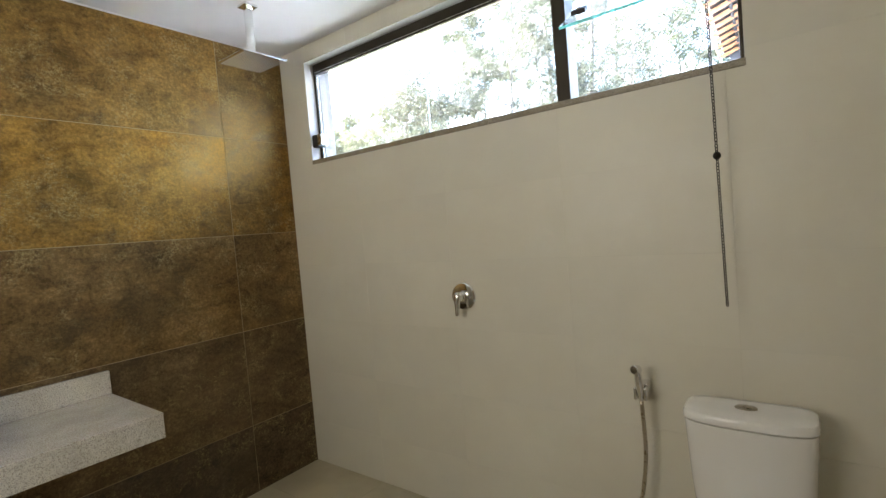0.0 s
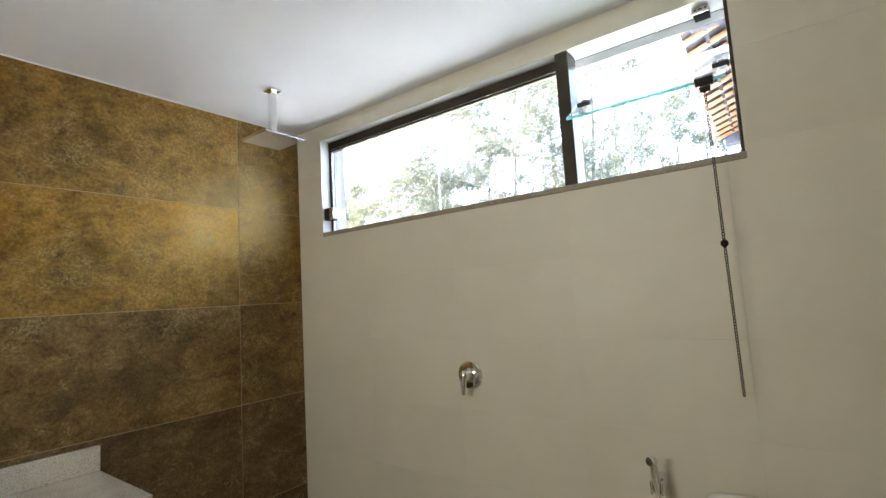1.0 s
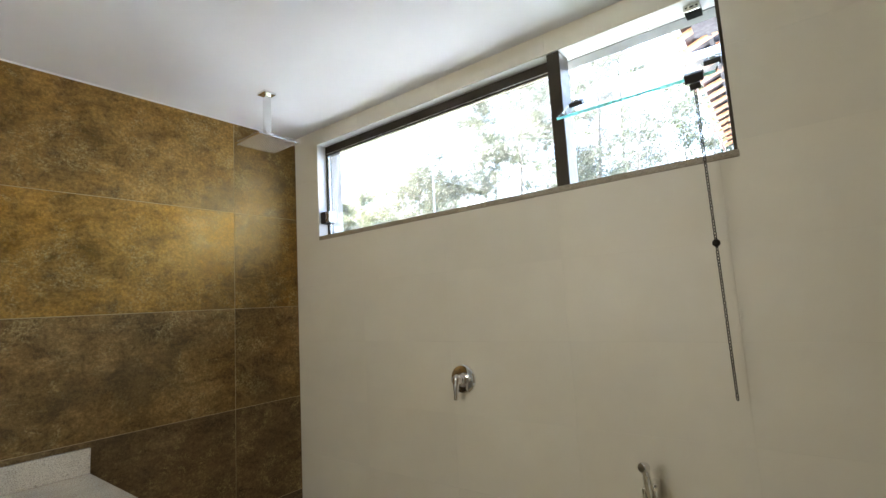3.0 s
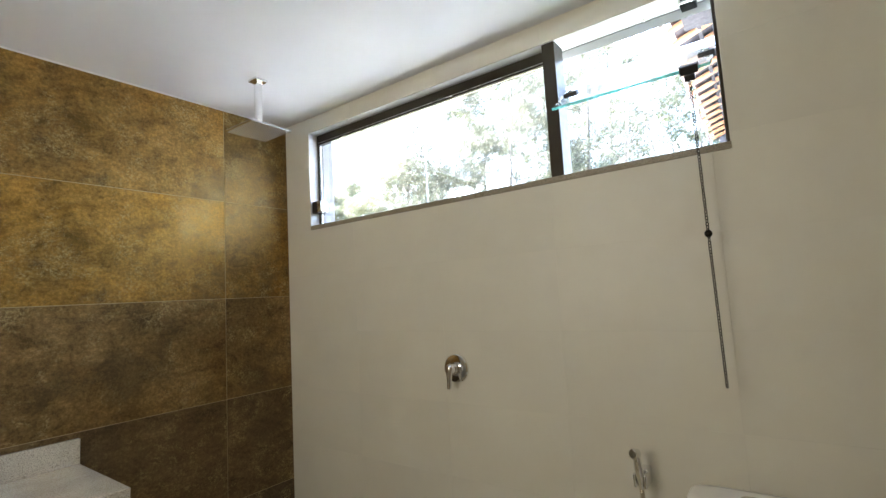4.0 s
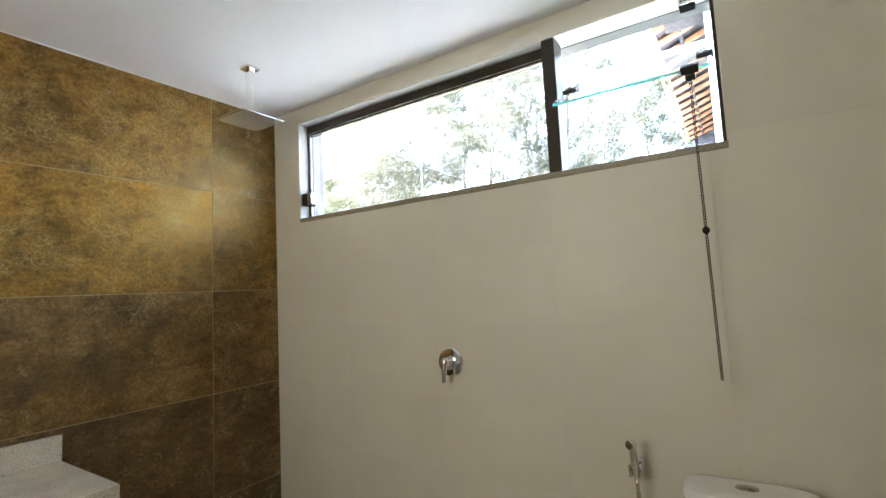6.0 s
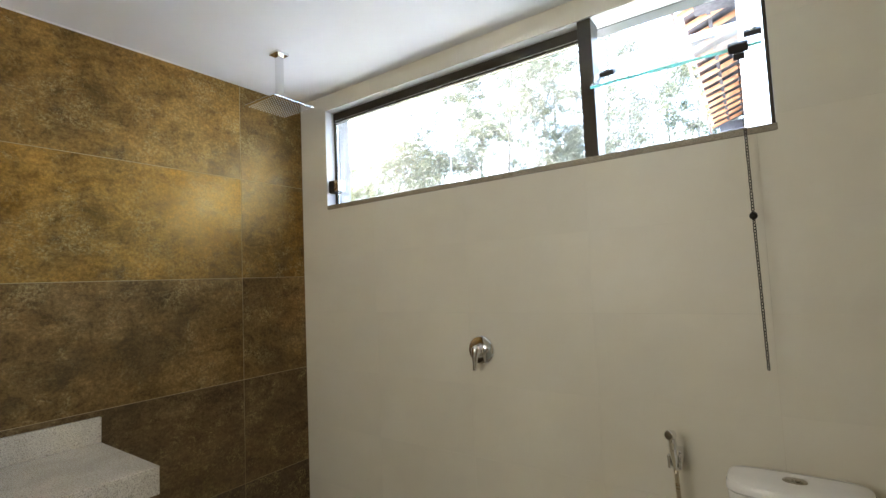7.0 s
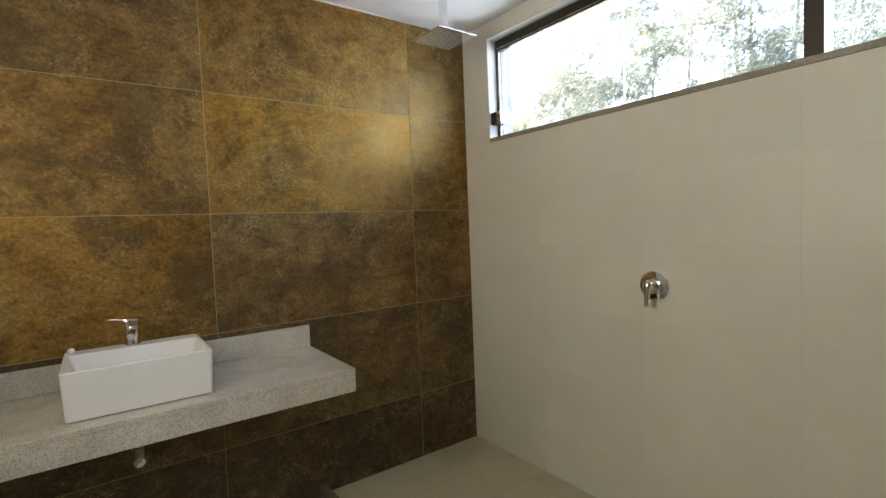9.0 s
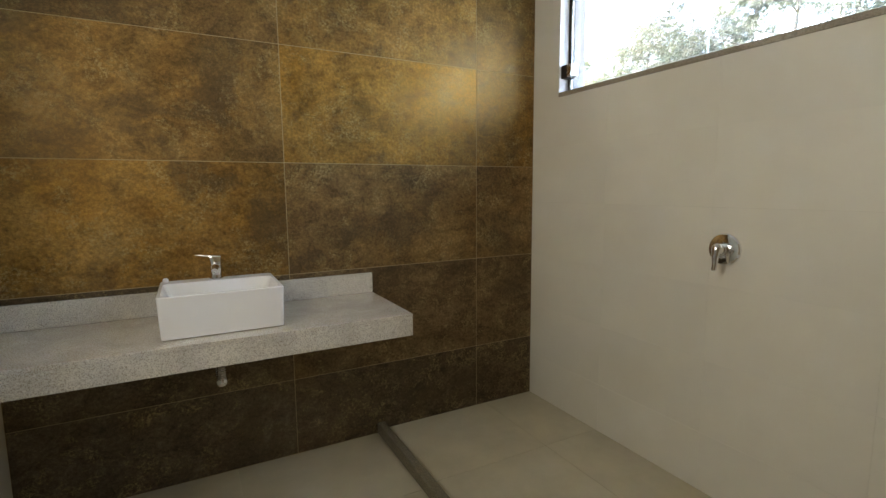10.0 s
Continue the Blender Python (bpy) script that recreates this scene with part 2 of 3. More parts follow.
def ring_loft(bm, rings, cap=True, closed=False):
    loops = [[bm.verts.new(p) for p in r] for r in rings]
    n = len(loops[0])
    pairs = list(zip(loops, loops[1:])) + ([(loops[-1], loops[0])] if closed else [])
    for a, b in pairs:
        for i in range(n):
            bm.faces.new((a[i], a[(i + 1) % n], b[(i + 1) % n], b[i]))
    if cap and not closed:
        bm.faces.new(loops[0][::-1])
        bm.faces.new(loops[-1])


def circle(c, r, n, u, v):
    c, u, v = Vector(c), Vector(u), Vector(v)
    return [c + u * (r * math.cos(2 * math.pi * i / n)) + v * (r * math.sin(2 * math.pi * i / n)) for i in range(n)]


def lathe(bm, base, axis, prof, n=32):
    """prof: (distance along axis, radius)"""
    base, axis = Vector(base), Vector(axis).normalized()
    u = axis.orthogonal().normalized()
    v = axis.cross(u)
    ring_loft(bm, [circle(base + axis * d, max(r, 0.0002), n, u, v) for d, r in prof])


def superring(cx, cy, z, rx, ry, p=4.0, n=40):
    out = []
    for i in range(n):
        a = 2 * math.pi * (i + 0.5) / n
        c, s = math.cos(a), math.sin(a)
        out.append((cx + rx * math.copysign(abs(c) ** (2 / p), c), cy + ry * math.copysign(abs(s) ** (2 / p), s), z))
    return out


def smooth_path(pts, steps=8):
    pts = [Vector(p) for p in pts]
    out = []
    for i in range(len(pts) - 1):
        p0, p1, p2, p3 = pts[max(i - 1, 0)], pts[i], pts[i + 1], pts[min(i + 2, len(pts) - 1)]
        for k in range(steps):
            t = k / steps
            out.append(0.5 * ((2 * p1) + (p2 - p0) * t + (2 * p0 - 5 * p1 + 4 * p2 - p3) * t * t + (3 * p1 - p0 - 3 * p2 + p3) * t ** 3))
    return out + [pts[-1]]


def tube(bm, pts, radius, n=12):
    pts = [Vector(p) for p in pts]
    rad = radius if callable(radius) else (lambda i: radius)
    u = None
    rings = []
    for i, p in enumerate(pts):
        d = (pts[min(i + 1, len(pts) - 1)] - pts[max(i - 1, 0)]).normalized()
        u = d.orthogonal().normalized() if u is None else (u - d * u.dot(d)).normalized()
        rings.append(circle(p, rad(i), n, u, d.cross(u)))
    ring_loft(bm, rings)


# ---- structure ----
ceiling = tagged(part("ceiling", boxed((-0.2, SOUTH - 0.2, CEIL), (EAST + 0.2, WALL, CEIL + 0.18)), PAINT), "smooth white painted plaster ceiling", "ceiling", kind="structure")

bm = bmesh.new()
box(bm, (-0.2, KERB0 + 0.01, -0.2), (EAST + 0.2, WALL, -0.004))
box(bm, (-0.2, SOUTH - 0.2, -0.2), (EAST + 0.2, KERB0 + 0.01, -DROP - 0.004))
floor = tagged(part("floor", bm, GROUT_L), "floor of large greige porcelain tiles", "floor", kind="structure")

wall_west = tagged(part("wall_west", boxed((-0.2, SOUTH - 0.2, -DROP - 0.004), (-0.0012, WALL, CEIL)), GROUT_D), "wall clad in large rust-brown metallic porcelain tiles", "wall", kind="structure")

bm = bmesh.new()
Y0 = 0.002
for lo, hi in (((-0.003, Y0, -0.004), (WX0, WALL, CEIL)), ((WX1, Y0, -0.004), (EAST, WALL, CEIL)),
               ((WX0, Y0, -0.004), (WX1, WALL, WZ0)), ((WX0, Y0, WZ1), (WX1, WALL, CEIL))):
    box(bm, lo, hi)
bm.normal_update()
for f in bm.faces:
    # grout bed behind the tiles; reveals and the outside are painted
    if f.normal.y < -0.9:
        f.material_index = 1
wall_north = tagged(part("wall_north", bm, (PAINT, GROUT_W)), "wall clad in smooth cream porcelain tiles", "wall", kind="structure")

bm = bmesh.new()
for lo, hi in (((-0.003, SOUTH - 0.15, -DROP - 0.004), (DX0, SOUTH, CEIL)), ((DX1, SOUTH - 0.15, -DROP - 0.004), (EAST, SOUTH, CEIL)),
               ((DX0, SOUTH - 0.15, DZ1), (DX1, SOUTH, CEIL)), ((DX0, SOUTH - 0.15, -DROP - 0.004), (DX1, SOUTH, DZ0))):
    box(bm, lo, hi)
wall_south = tagged(part("wall_south", bm, CREAM), "plain cream wall with a made-up opening for a fill lamp", "wall", kind="structure")
# east wall is out of view; its tan is picked to lessen bounced light
wall_east = tagged(part("wall_east", boxed((EAST, SOUTH - 0.2, -DROP - 0.004), (EAST + 0.15, WALL, CEIL)), LOW_BOUNCE), "plain unseen wall, made tan to lessen bounced light", "wall", kind="structure")

# surround and opaque panel of the added lamp's opening, out of view
lamp_box = tagged(empty("window_2", (DX0, SOUTH - 0.08, DZ0)), "added unseen opening for a fill lamp, framed in bronze", "window", kind="structure")
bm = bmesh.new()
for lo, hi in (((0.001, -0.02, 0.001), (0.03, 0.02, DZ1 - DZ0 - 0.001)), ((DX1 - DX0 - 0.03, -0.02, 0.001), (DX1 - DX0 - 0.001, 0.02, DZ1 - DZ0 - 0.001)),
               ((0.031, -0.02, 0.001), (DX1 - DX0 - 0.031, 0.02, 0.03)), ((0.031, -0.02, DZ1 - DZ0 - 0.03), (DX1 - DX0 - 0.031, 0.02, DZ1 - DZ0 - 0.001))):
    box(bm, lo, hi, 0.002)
part("window_frame", bm, BRONZE, lamp_box)
part("pane", boxed((0.001, -0.068, 0.001), (DX1 - DX0 - 0.001, -0.05, DZ1 - DZ0 - 0.001)), PAINT, lamp_box, "opaque white panel behind the added fill lamp")
# unseen slab over the window, added to block steep skylight
tagged(part("roof_eave", boxed((-1.5, SOUTH - 0.8, 3.08), (EAST + 1.5, 0.78, 3.2), 0.004), OUTER_GREY), "unseen grey slab added over the window to block steep skylight", "roof", kind="structure")

# grey strip along the outer window head
tagged(part("window_head_plaster", boxed((WX0, 0.135, WZ1 - 0.004), (WX1, WALL + 0.02, WZ1 - 0.0005)), OUTER_GREY), "grey strip along the outer window head", "trim", kind="structure")

# grey strips on the jambs: the outer reveal's shade put into colour
for x0, x1 in ((WX0 + 0.0005, WX0 + 0.004), (WX1 - 0.004, WX1 - 0.0005)):
    tagged(part("window_jamb_plaster", boxed((x0, 0.116, WZ0 + 0.03), (x1, WALL + 0.012, WZ1 - 0.013)), OUTER_GREY), "grey strip painting the shade of the outer window jamb", "trim", kind="structure")

# ---- window ----
window = tagged(empty("window_1", (WX0, 0.07, WZ0)), "wide bronze aluminium strip window with a tilted glass vent pane", "window", kind="structure")


def wpart(name, bm, material, label="", smooth=False, parent=None):
    for v in bm.verts:
        v.co -= Vector((WX0, 0.07, WZ0))
    return part(name, bm, material, parent or window, label, smooth)


SILL_TOP = 2.098
MX0, MX1 = 1.984, 2.046
wpart("window_sill", boxed((WX0 + 0.001, -0.004, WZ0 + 0.001), (WX1 + 0.004, WALL + 0.02, SILL_TOP), 0.002), SILL, "thin grey-brown granite sill")
wpart("head_rail", boxed((WX0 + 0.001, 0.07, 2.672), (MX0 - 0.001, 0.112, WZ1 - 0.001), 0.002), BRONZE)
wpart("glazing_bead", boxed((WX0 + 0.022, 0.0672, 2.6825), (MX0 - 0.002, 0.0698, 2.6855)), STEEL, "thin pale bead along the head rail")
wpart("jamb", boxed((WX0 + 0.001, 0.072, SILL_TOP), (WX0 + 0.020, 0.110, 2.671), 0.002), BRONZE)
wpart("jamb", boxed((WX1 - 0.014, 0.012, SILL_TOP), (WX1 - 0.001, 0.100, WZ1 - 0.014), 0.002), BRONZE)
wpart("bottom_track", boxed((WX0 + 0.021, 0.075, SILL_TOP), (MX0 - 0.001, 0.107, SILL_TOP + 0.0108), 0.001), MATT, "black bottom track")
wpart("mullion", boxed((MX0, 0.006, SILL_TOP), (MX1, 0.110, WZ1 - 0.001), 0.002), BRONZE)
SPLIT = 1.19
p = wpart("pane", boxed((WX0 + 0.021, 0.086, SILL_TOP + 0.011), (SPLIT, 0.094, 2.671)), GLASS)
p.visible_shadow = False
p = wpart("pane", boxed((SPLIT + 0.003, 0.086, SILL_TOP + 0.011), (MX0 - 0.001, 0.094, 2.671)), GLASS)
p.visible_shadow = False
wpart("pane_joint", boxed((SPLIT + 0.0003, 0.0845, SILL_TOP + 0.011), (SPLIT + 0.0027, 0.0955, 2.671)), JOINT, "thin dark glass edge where the panes meet")
lat = wpart("latch", boxed((WX0 + 0.003, 0.010, 2.183), (WX0 + 0.056, 0.084, 2.264), 0.006), BLACK, "black window latch body")
wpart("latch_plate", boxed((WX0 + 0.057, 0.006, 2.185), (WX0 + 0.098, 0.070, 2.262), 0.008, 3), STEEL, "brushed metal latch cover")

# tilted vent pane: leans into the room at its lower edge
NEAR, FAR = Vector((0, -0.150, 2.352)), Vector((0, 0.36, 2.672))
run = (FAR - NEAR).normalized()
up = Vector((0, -run.z, run.y))
PX0, PX1 = MX1 + 0.030, WX1 - 0.022


def tilted(x0, x1, a, b, h0, h1, bevel=0.0):
    """box on the vent pane: a..b along its slope from the lower edge, h0..h1 off its plane"""
    bm = boxed((x0, a, h0), (x1, b, h1), bevel)
    m = Matrix(((1, 0, 0, 0), (0, run.y, up.y, NEAR.y), (0, run.z, up.z, NEAR.z), (0, 0, 0, 1)))
    bm.transform(m)
    return bm


LEN = (FAR - NEAR).length
p = wpart("vent_pane", tilted(PX0, PX1, 0.003, LEN, -0.005, 0.005), GLASS_G, "clear glass pane tilted open")
p.visible_shadow = False
wpart("pane_edge", tilted(PX0, PX1, 0.0, 0.0028, -0.005, 0.005), EDGE_G, "polished green glass edge")
for x0, x1 in ((PX0 - 0.008, PX0 + 0.055), (PX1 - 0.055, PX1 + 0.004)):
    wpart("pivot_clamp", tilted(x0, x1, 0.20, 0.245, -0.014, 0.014, 0.003), BLACK, "black pivot clamp")
    bmc = bmesh.new()
    lathe(bmc, (0, 0, 0), (0, 0, 1), [(0, 0.012), (0.004, 0.012), (0.006, 0.008)], 16)
    mid = (x0 + x1) / 2
    bmc.transform(Matrix(((1, 0, 0, mid), (0, run.y, up.y, NEAR.y + run.y * 0.222 + up.y * 0.014), (0, run.z, up.z, NEAR.z + run.z * 0.222 + up.z * 0.014), (0, 0, 0, 1))))
    wpart("clamp_cap", bmc, STEEL)
CX = 2.606
wpart("pull_clamp", tilted(CX - 0.031, CX + 0.031, -0.008, 0.032, -0.016, 0.016, 0.003), BLACK, "black clamp with the chain eye")
wpart("clamp_foot", tilted(CX - 0.018, CX + 0.018, -0.010, 0.012, -0.040, -0.017, 0.003), BLACK)
wpart("head_keeper", boxed((2.570, 0.044, WZ1 - 0.031), (2.632, 0.051, WZ1 - 0.001), 0.002), STEEL, "small metal keeper plate with slots")
wpart("keeper_lip", boxed((2.572, 0.0515, WZ1 - 0.034), (2.630, 0.112, WZ1 - 0.002), 0.002), MATT)
for x0, x1 in ((2.578, 2.586), (2.593, 2.609), (2.616, 2.624)):
    wpart("keeper_slot", boxed((x0, 0.0432, WZ1 - 0.018), (x1, 0.0445, WZ1 - 0.012)), BLACK)
bmc = bmesh.new()
lathe(bmc, (2.42, 0.12, WZ1), (0, 0, -1), [(0, 0.006), (0.004, 0.006), (0.006, 0.003)], 12)
wpart("screw", bmc, STEEL)

# ---- pull chain ----
chain = tagged(empty("pull_chain", (2.59, -0.125, 2.34)), "dark metal pull chain with a ball hanging from the vent pane", "chain")
CH = [Vector((2.604, -0.135, 2.325)), Vector((2.608, -0.118, 1.752)), Vector((2.614, -0.118, 1.215))]
bm = bmesh.new()
links, total = [], (CH[1] - CH[0]).length + (CH[2] - CH[1]).length
count = 100
for i in range(count):
    d = total * (i + 0.5) / count
    l1 = (CH[1] - CH[0]).length
    c = CH[0].lerp(CH[1], d / l1) if d < l1 else CH[1].lerp(CH[2], (d - l1) / (total - l1))
    ang = radians(45 + (90 if i % 2 else 0) + random.uniform(-10, 10))
    u = Vector((math.cos(ang), math.sin(ang), 0))
    hl = total / count * 0.57
    w = 0.0050
    ringc = [c + u * (w * math.cos(2 * math.pi * k / 10)) + Vector((0, 0, 1)) * (hl * math.sin(2 * math.pi * k / 10)) for k in range(10)]
    sect = []
    nrm = u.cross(Vector((0, 0, 1)))
    for k in range(10):
        t = (ringc[(k + 1) % 10] - ringc[k - 1]).normalized()
        sect.append(circle(ringc[k], 0.0018, 6, nrm, t.cross(nrm)))
    ring_loft(bm, sect, closed=True)
for v in bm.verts:
    v.co -= Vector((2.59, -0.125, 2.34))
part("link_chain", bm, CHAIN, chain, smooth=True)
bm = bmesh.new()
bmesh.ops.create_uvsphere(bm, u_segments=20, v_segments=12, radius=0.013, matrix=Matrix.Translation(CH[1] - Vector((2.59, -0.125, 2.34))))
part("ball", bm, CHAIN, chain, "round dark metal ball", smooth=True)
bm = bmesh.new()
tube(bm, smooth_path([Vector((0.0 + 0.011 * math.cos(a), 0.0, -0.572 - 0.014 + 0.011 * math.sin(a))) + Vector((0.018, 0.007, 0)) for a in [k * math.pi / 6 for k in range(13)]], 2), 0.0018, 6)
part("split_ring", bm, CHAIN, chain, smooth=True)

# ---- shower ----
SX, SY = 0.530, -0.555
shower = tagged(empty("ceiling_shower", (SX, SY, CEIL)), "square chrome rain shower head on a ceiling arm", "shower head")


def spart(name, bm, material, label="", smooth=False):
    for v in bm.verts:
        v.co -= Vector((SX, SY, CEIL))
    return part(name, bm, material, shower, label, smooth)


spart("flange", boxed((SX - 0.037, SY - 0.037, CEIL - 0.014), (SX + 0.037, SY + 0.037, CEIL - 0.0005), 0.002), CHROME)
spart("arm", boxed((SX - 0.0165, SY - 0.0165, 2.592), (SX + 0.0165, SY + 0.0165, CEIL - 0.014), 0.002), CHROME)
bm = bmesh.new()
lathe(bm, (SX, SY, 2.592), (0, 0, -1), [(0, 0.013), (0.008, 0.017), (0.018, 0.017), (0.026, 0.012), (0.037, 0.012)], 24)
spart("ball_joint", bm, CHROME, smooth=True)
HZ = 2.549
spart("head_plate", boxed((SX - 0.125, SY - 0.125, HZ - 0.004), (SX + 0.125, SY + 0.125, HZ + 0.006), 0.002), CHROME)
bm = bmesh.new()
for i in range(14):
    for j in range(14):
        lathe(bm, (SX - 0.111 + i * 0.222 / 13, SY - 0.111 + j * 0.222 / 13, HZ - 0.0035), (0, 0, -1), [(0, 0.0034), (0.003, 0.0026)], 6)
spart("spray_face", bm, RUBBER, "rows of small grey rubber nozzles")

# ---- small lamp holder ----
BRASS = make_metal("dull_brass", (0.30, 0.22, 0.09), 0.35)
holder = tagged(empty("lamp_holder", (1.18, -1.435, CEIL)), "small dull brass lamp holder on the white ceiling", "lamp holder")
bm = bmesh.new()
lathe(bm, (0, 0, -0.0005), (0, 0, -1), [(0, 0.034), (0.006, 0.034), (0.010, 0.028)], 28)
part("ceiling_rose", bm, BRASS, holder, smooth=True)
bm = bmesh.new()
lathe(bm, (0, 0, -0.0105), (0, 0, -1), [(0, 0.013), (0.012, 0.013), (0.016, 0.017), (0.042, 0.017), (0.045, 0.014), (0.044, 0.010)], 24)
part("socket", bm, BRASS, holder, smooth=True)

# ---- shower valve ----
VX, VZ = 1.392, 1.209
valve = tagged(empty("shower_valve", (VX, 0, VZ)), "chrome single-lever shower valve on a round plate", "valve")


def vpart(name, bm, material, smooth=True):
    for v in bm.verts:
        v.co -= Vector((VX, 0, VZ))
    return part(name, bm, material, valve, "", smooth)


bm = bmesh.new()
lathe(bm, (VX, 0, VZ), (0, -1, 0), [(0, 0.073), (0.010, 0.073), (0.016, 0.068), (0.019, 0.055), (0.020, 0.03)], 48)
vpart("round_plate", bm, CHROME)
bm = bmesh.new()
lathe(bm, (VX, -0.018, VZ), (0, -1, 0), [(0, 0.029), (0.018, 0.027), (0.020, 0.024), (0.048, 0.022), (0.056, 0.017), (0.058, 0.004)], 32)
vpart("hub", bm, CHROME)
bm = bmesh.new()
lv = smooth_path([(VX, -0.050, VZ + 0.024), (VX, -0.062, VZ + 0.010), (VX, -0.070, VZ - 0.025), (VX, -0.074, VZ - 0.062), (VX, -0.078, VZ - 0.088), (VX, -0.079, VZ - 0.094)], 6)
LEVER_R = [0.010, 0.0215, 0.0165, 0.0115, 0.0105, 0.005]
tube(bm, lv, lambda i: LEVER_R[min(i // 6, 4)] + (LEVER_R[min(i // 6, 4) + 1] - LEVER_R[min(i // 6, 4)]) * (i / 6 - min(i // 6, 4)), 16)
vpart("lever", bm, CHROME)

# ---- hand sprayer ----
bidet = tagged(empty("hand_sprayer", (2.290, -0.042, 0.826)), "chrome hand bidet sprayer with a steel hose in a wall holder", "sprayer")


def bpart(name, bm, material, label="", smooth=True):
    for v in bm.verts:
        v.co -= Vector((2.285, 0, 0.81))
    return part(name, bm, material, bidet, label, smooth)


bm = boxed((2.270, -0.022, 0.793), (2.304, 0.0415, 0.858), 0.006, 3)
bpart("wall_holder", bm, CHROME)
# open fork of the holder: two cheeks with rounded ends
for x in (2.264, 2.302):
    bm = boxed((x - 0.006, -0.066, 0.800), (x + 0.006, -0.0225, 0.852), 0.005, 3)
    bpart("holder_ring", bm, CHROME)
bm = bmesh.new()
HANDLE_R = [0.0105, 0.0115, 0.0150, 0.0170, 0.0145, 0.0135]
hpts = smooth_path([(2.284, -0.052, 0.798), (2.284, -0.055, 0.815), (2.284, -0.058, 0.838), (2.283, -0.066, 0.875), (2.282, -0.074, 0.910), (2.282, -0.079, 0.928)], 5)
tube(bm, hpts, lambda i: HANDLE_R[min(i // 5, 4)] + (HANDLE_R[min(i // 5, 4) + 1] - HANDLE_R[min(i // 5, 4)]) * (i / 5 - min(i // 5, 4)), 18)
bpart("handle", bm, CHROME)
bm = bmesh.new()
lathe(bm, (2.285, -0.072, 0.932), (-0.35, -0.9, 0.1), [(-0.006, 0.010), (0, 0.0165), (0.020, 0.0185), (0.027, 0.0185), (0.029, 0.0155), (0.0275, 0.012)], 24)
bpart("spray_head", bm, CHROME)
bm = bmesh.new()
lathe(bm, (2.285, -0.072, 0.932), (-0.35, -0.9, 0.1), [(0.0275, 0.0152), (0.0298, 0.0150), (0.0302, 0.0135)], 24)
bpart("spray_face", bm, BUTTON, "dull grey nozzle face")
bm = bmesh.new()
hp = smooth_path([(2.284, -0.053, 0.806), (2.288, -0.055, 0.70), (2.288, -0.052, 0.58), (2.272, -0.05, 0.44), (2.248, -0.05, 0.32), (2.235, -0.05, 0.24), (2.225, -0.06, 0.19), (2.24, -0.055, 0.165), (2.265, -0.02, 0.18), (2.27, 0.015, 0.20)], 24)
tube(bm, hp, lambda i: 0.0088 if i % 2 else 0.0074, 12)
bpart("hose", bm, HOSE, "flexible corrugated steel hose")
bm = bmesh.new()
lathe(bm, (2.27, 0.0415, 0.20), (0, -1, 0), [(0, 0.025), (0.005, 0.024), (0.006, 0.011), (0.03, 0.011), (0.031, 0.009)], 24)
bpart("wall_outlet", bm, CHROME)

# ---- toilet ----
TX = 2.664
toilet = tagged(empty("toilet", (TX, -0.085, 0)), "white ceramic close-coupled toilet with dual flush button", "toilet")


def tpart(name, bm, material, label="", smooth=True):
    for v in bm.verts:
        v.co -= Vector((TX, 0.0, 0))
    return part(name, bm, material, toilet, label, smooth)


def dring(z, hw, back, front, n=44, bow=0.02):
    """cistern outline: flat back, bowed front"""
    out = []
    for x, y, zz in superring(0, 0, z, 1.0, 1.0, 5.0, n):
        d = (back + front) / 2 + y * (back - front) / 2
        if y < 0:
            d -= bow * (1 - x * x) * -y
        out.append((TX + x * hw, d, z))
    return out


bm = bmesh.new()
ring_loft(bm, [dring(0.40, 0.150, -0.02, -0.150), dring(0.42, 0.164, -0.016, -0.162), dring(0.60, 0.180, -0.014, -0.176), dring(0.826, 0.1925, -0.012, -0.1865), dring(0.8318, 0.1915, -0.013, -0.1855), dring(0.8322, 0.176, -0.02, -0.168), dring(0.8364, 0.176, -0.02, -0.168)])
tpart("cistern", bm, CERAMIC)
bm = bmesh.new()
ring_loft(bm, [dring(0.8368, 0.193, -0.012, -0.186), dring(0.840, 0.196, -0.011, -0.190), dring(0.858, 0.196, -0.011, -0.190), dring(0.868, 0.192, -0.014, -0.184),
               dring(0.874, 0.182, -0.022, -0.170), dring(0.8765, 0.150, -0.045, -0.140), dring(0.877, 0.06, -0.08, -0.11)])
tpart("cistern_lid", bm, CERAMIC)
bm = bmesh.new()
ring_loft(bm, [superring(TX - 0.004, -0.108, z, rx, ry, 2.0, 32) for z, rx, ry in ((0.8755, 0.034, 0.023), (0.880, 0.034, 0.023), (0.882, 0.031, 0.020), (0.8805, 0.029, 0.018))])
tpart("button_ring", bm, BUTTON)
for sgn in (-1, 1):
    bm = bmesh.new()
    ring_loft(bm, [superring(TX - 0.004 + sgn * 0.0135, -0.108, z, rx, ry, 2.6, 24) for z, rx, ry in ((0.8805, 0.0125, 0.016), (0.8835, 0.0125, 0.016), (0.8845, 0.010, 0.013))])
    tpart("flush_button", bm, BUTTON)
bm = bmesh.new()
ring_loft(bm, [superring(TX, -0.33, 0.0, 0.11, 0.24, 3.0), superring(TX, -0.33, 0.12, 0.105, 0.23, 3.0), superring(TX, -0.35, 0.28, 0.15, 0.27, 2.6), superring(TX, -0.36, 0.39, 0.18, 0.33, 2.5), superring(TX, -0.36, 0.40, 0.175, 0.325, 2.5)])
tpart("bowl", bm, CERAMIC)
bm = bmesh.new()
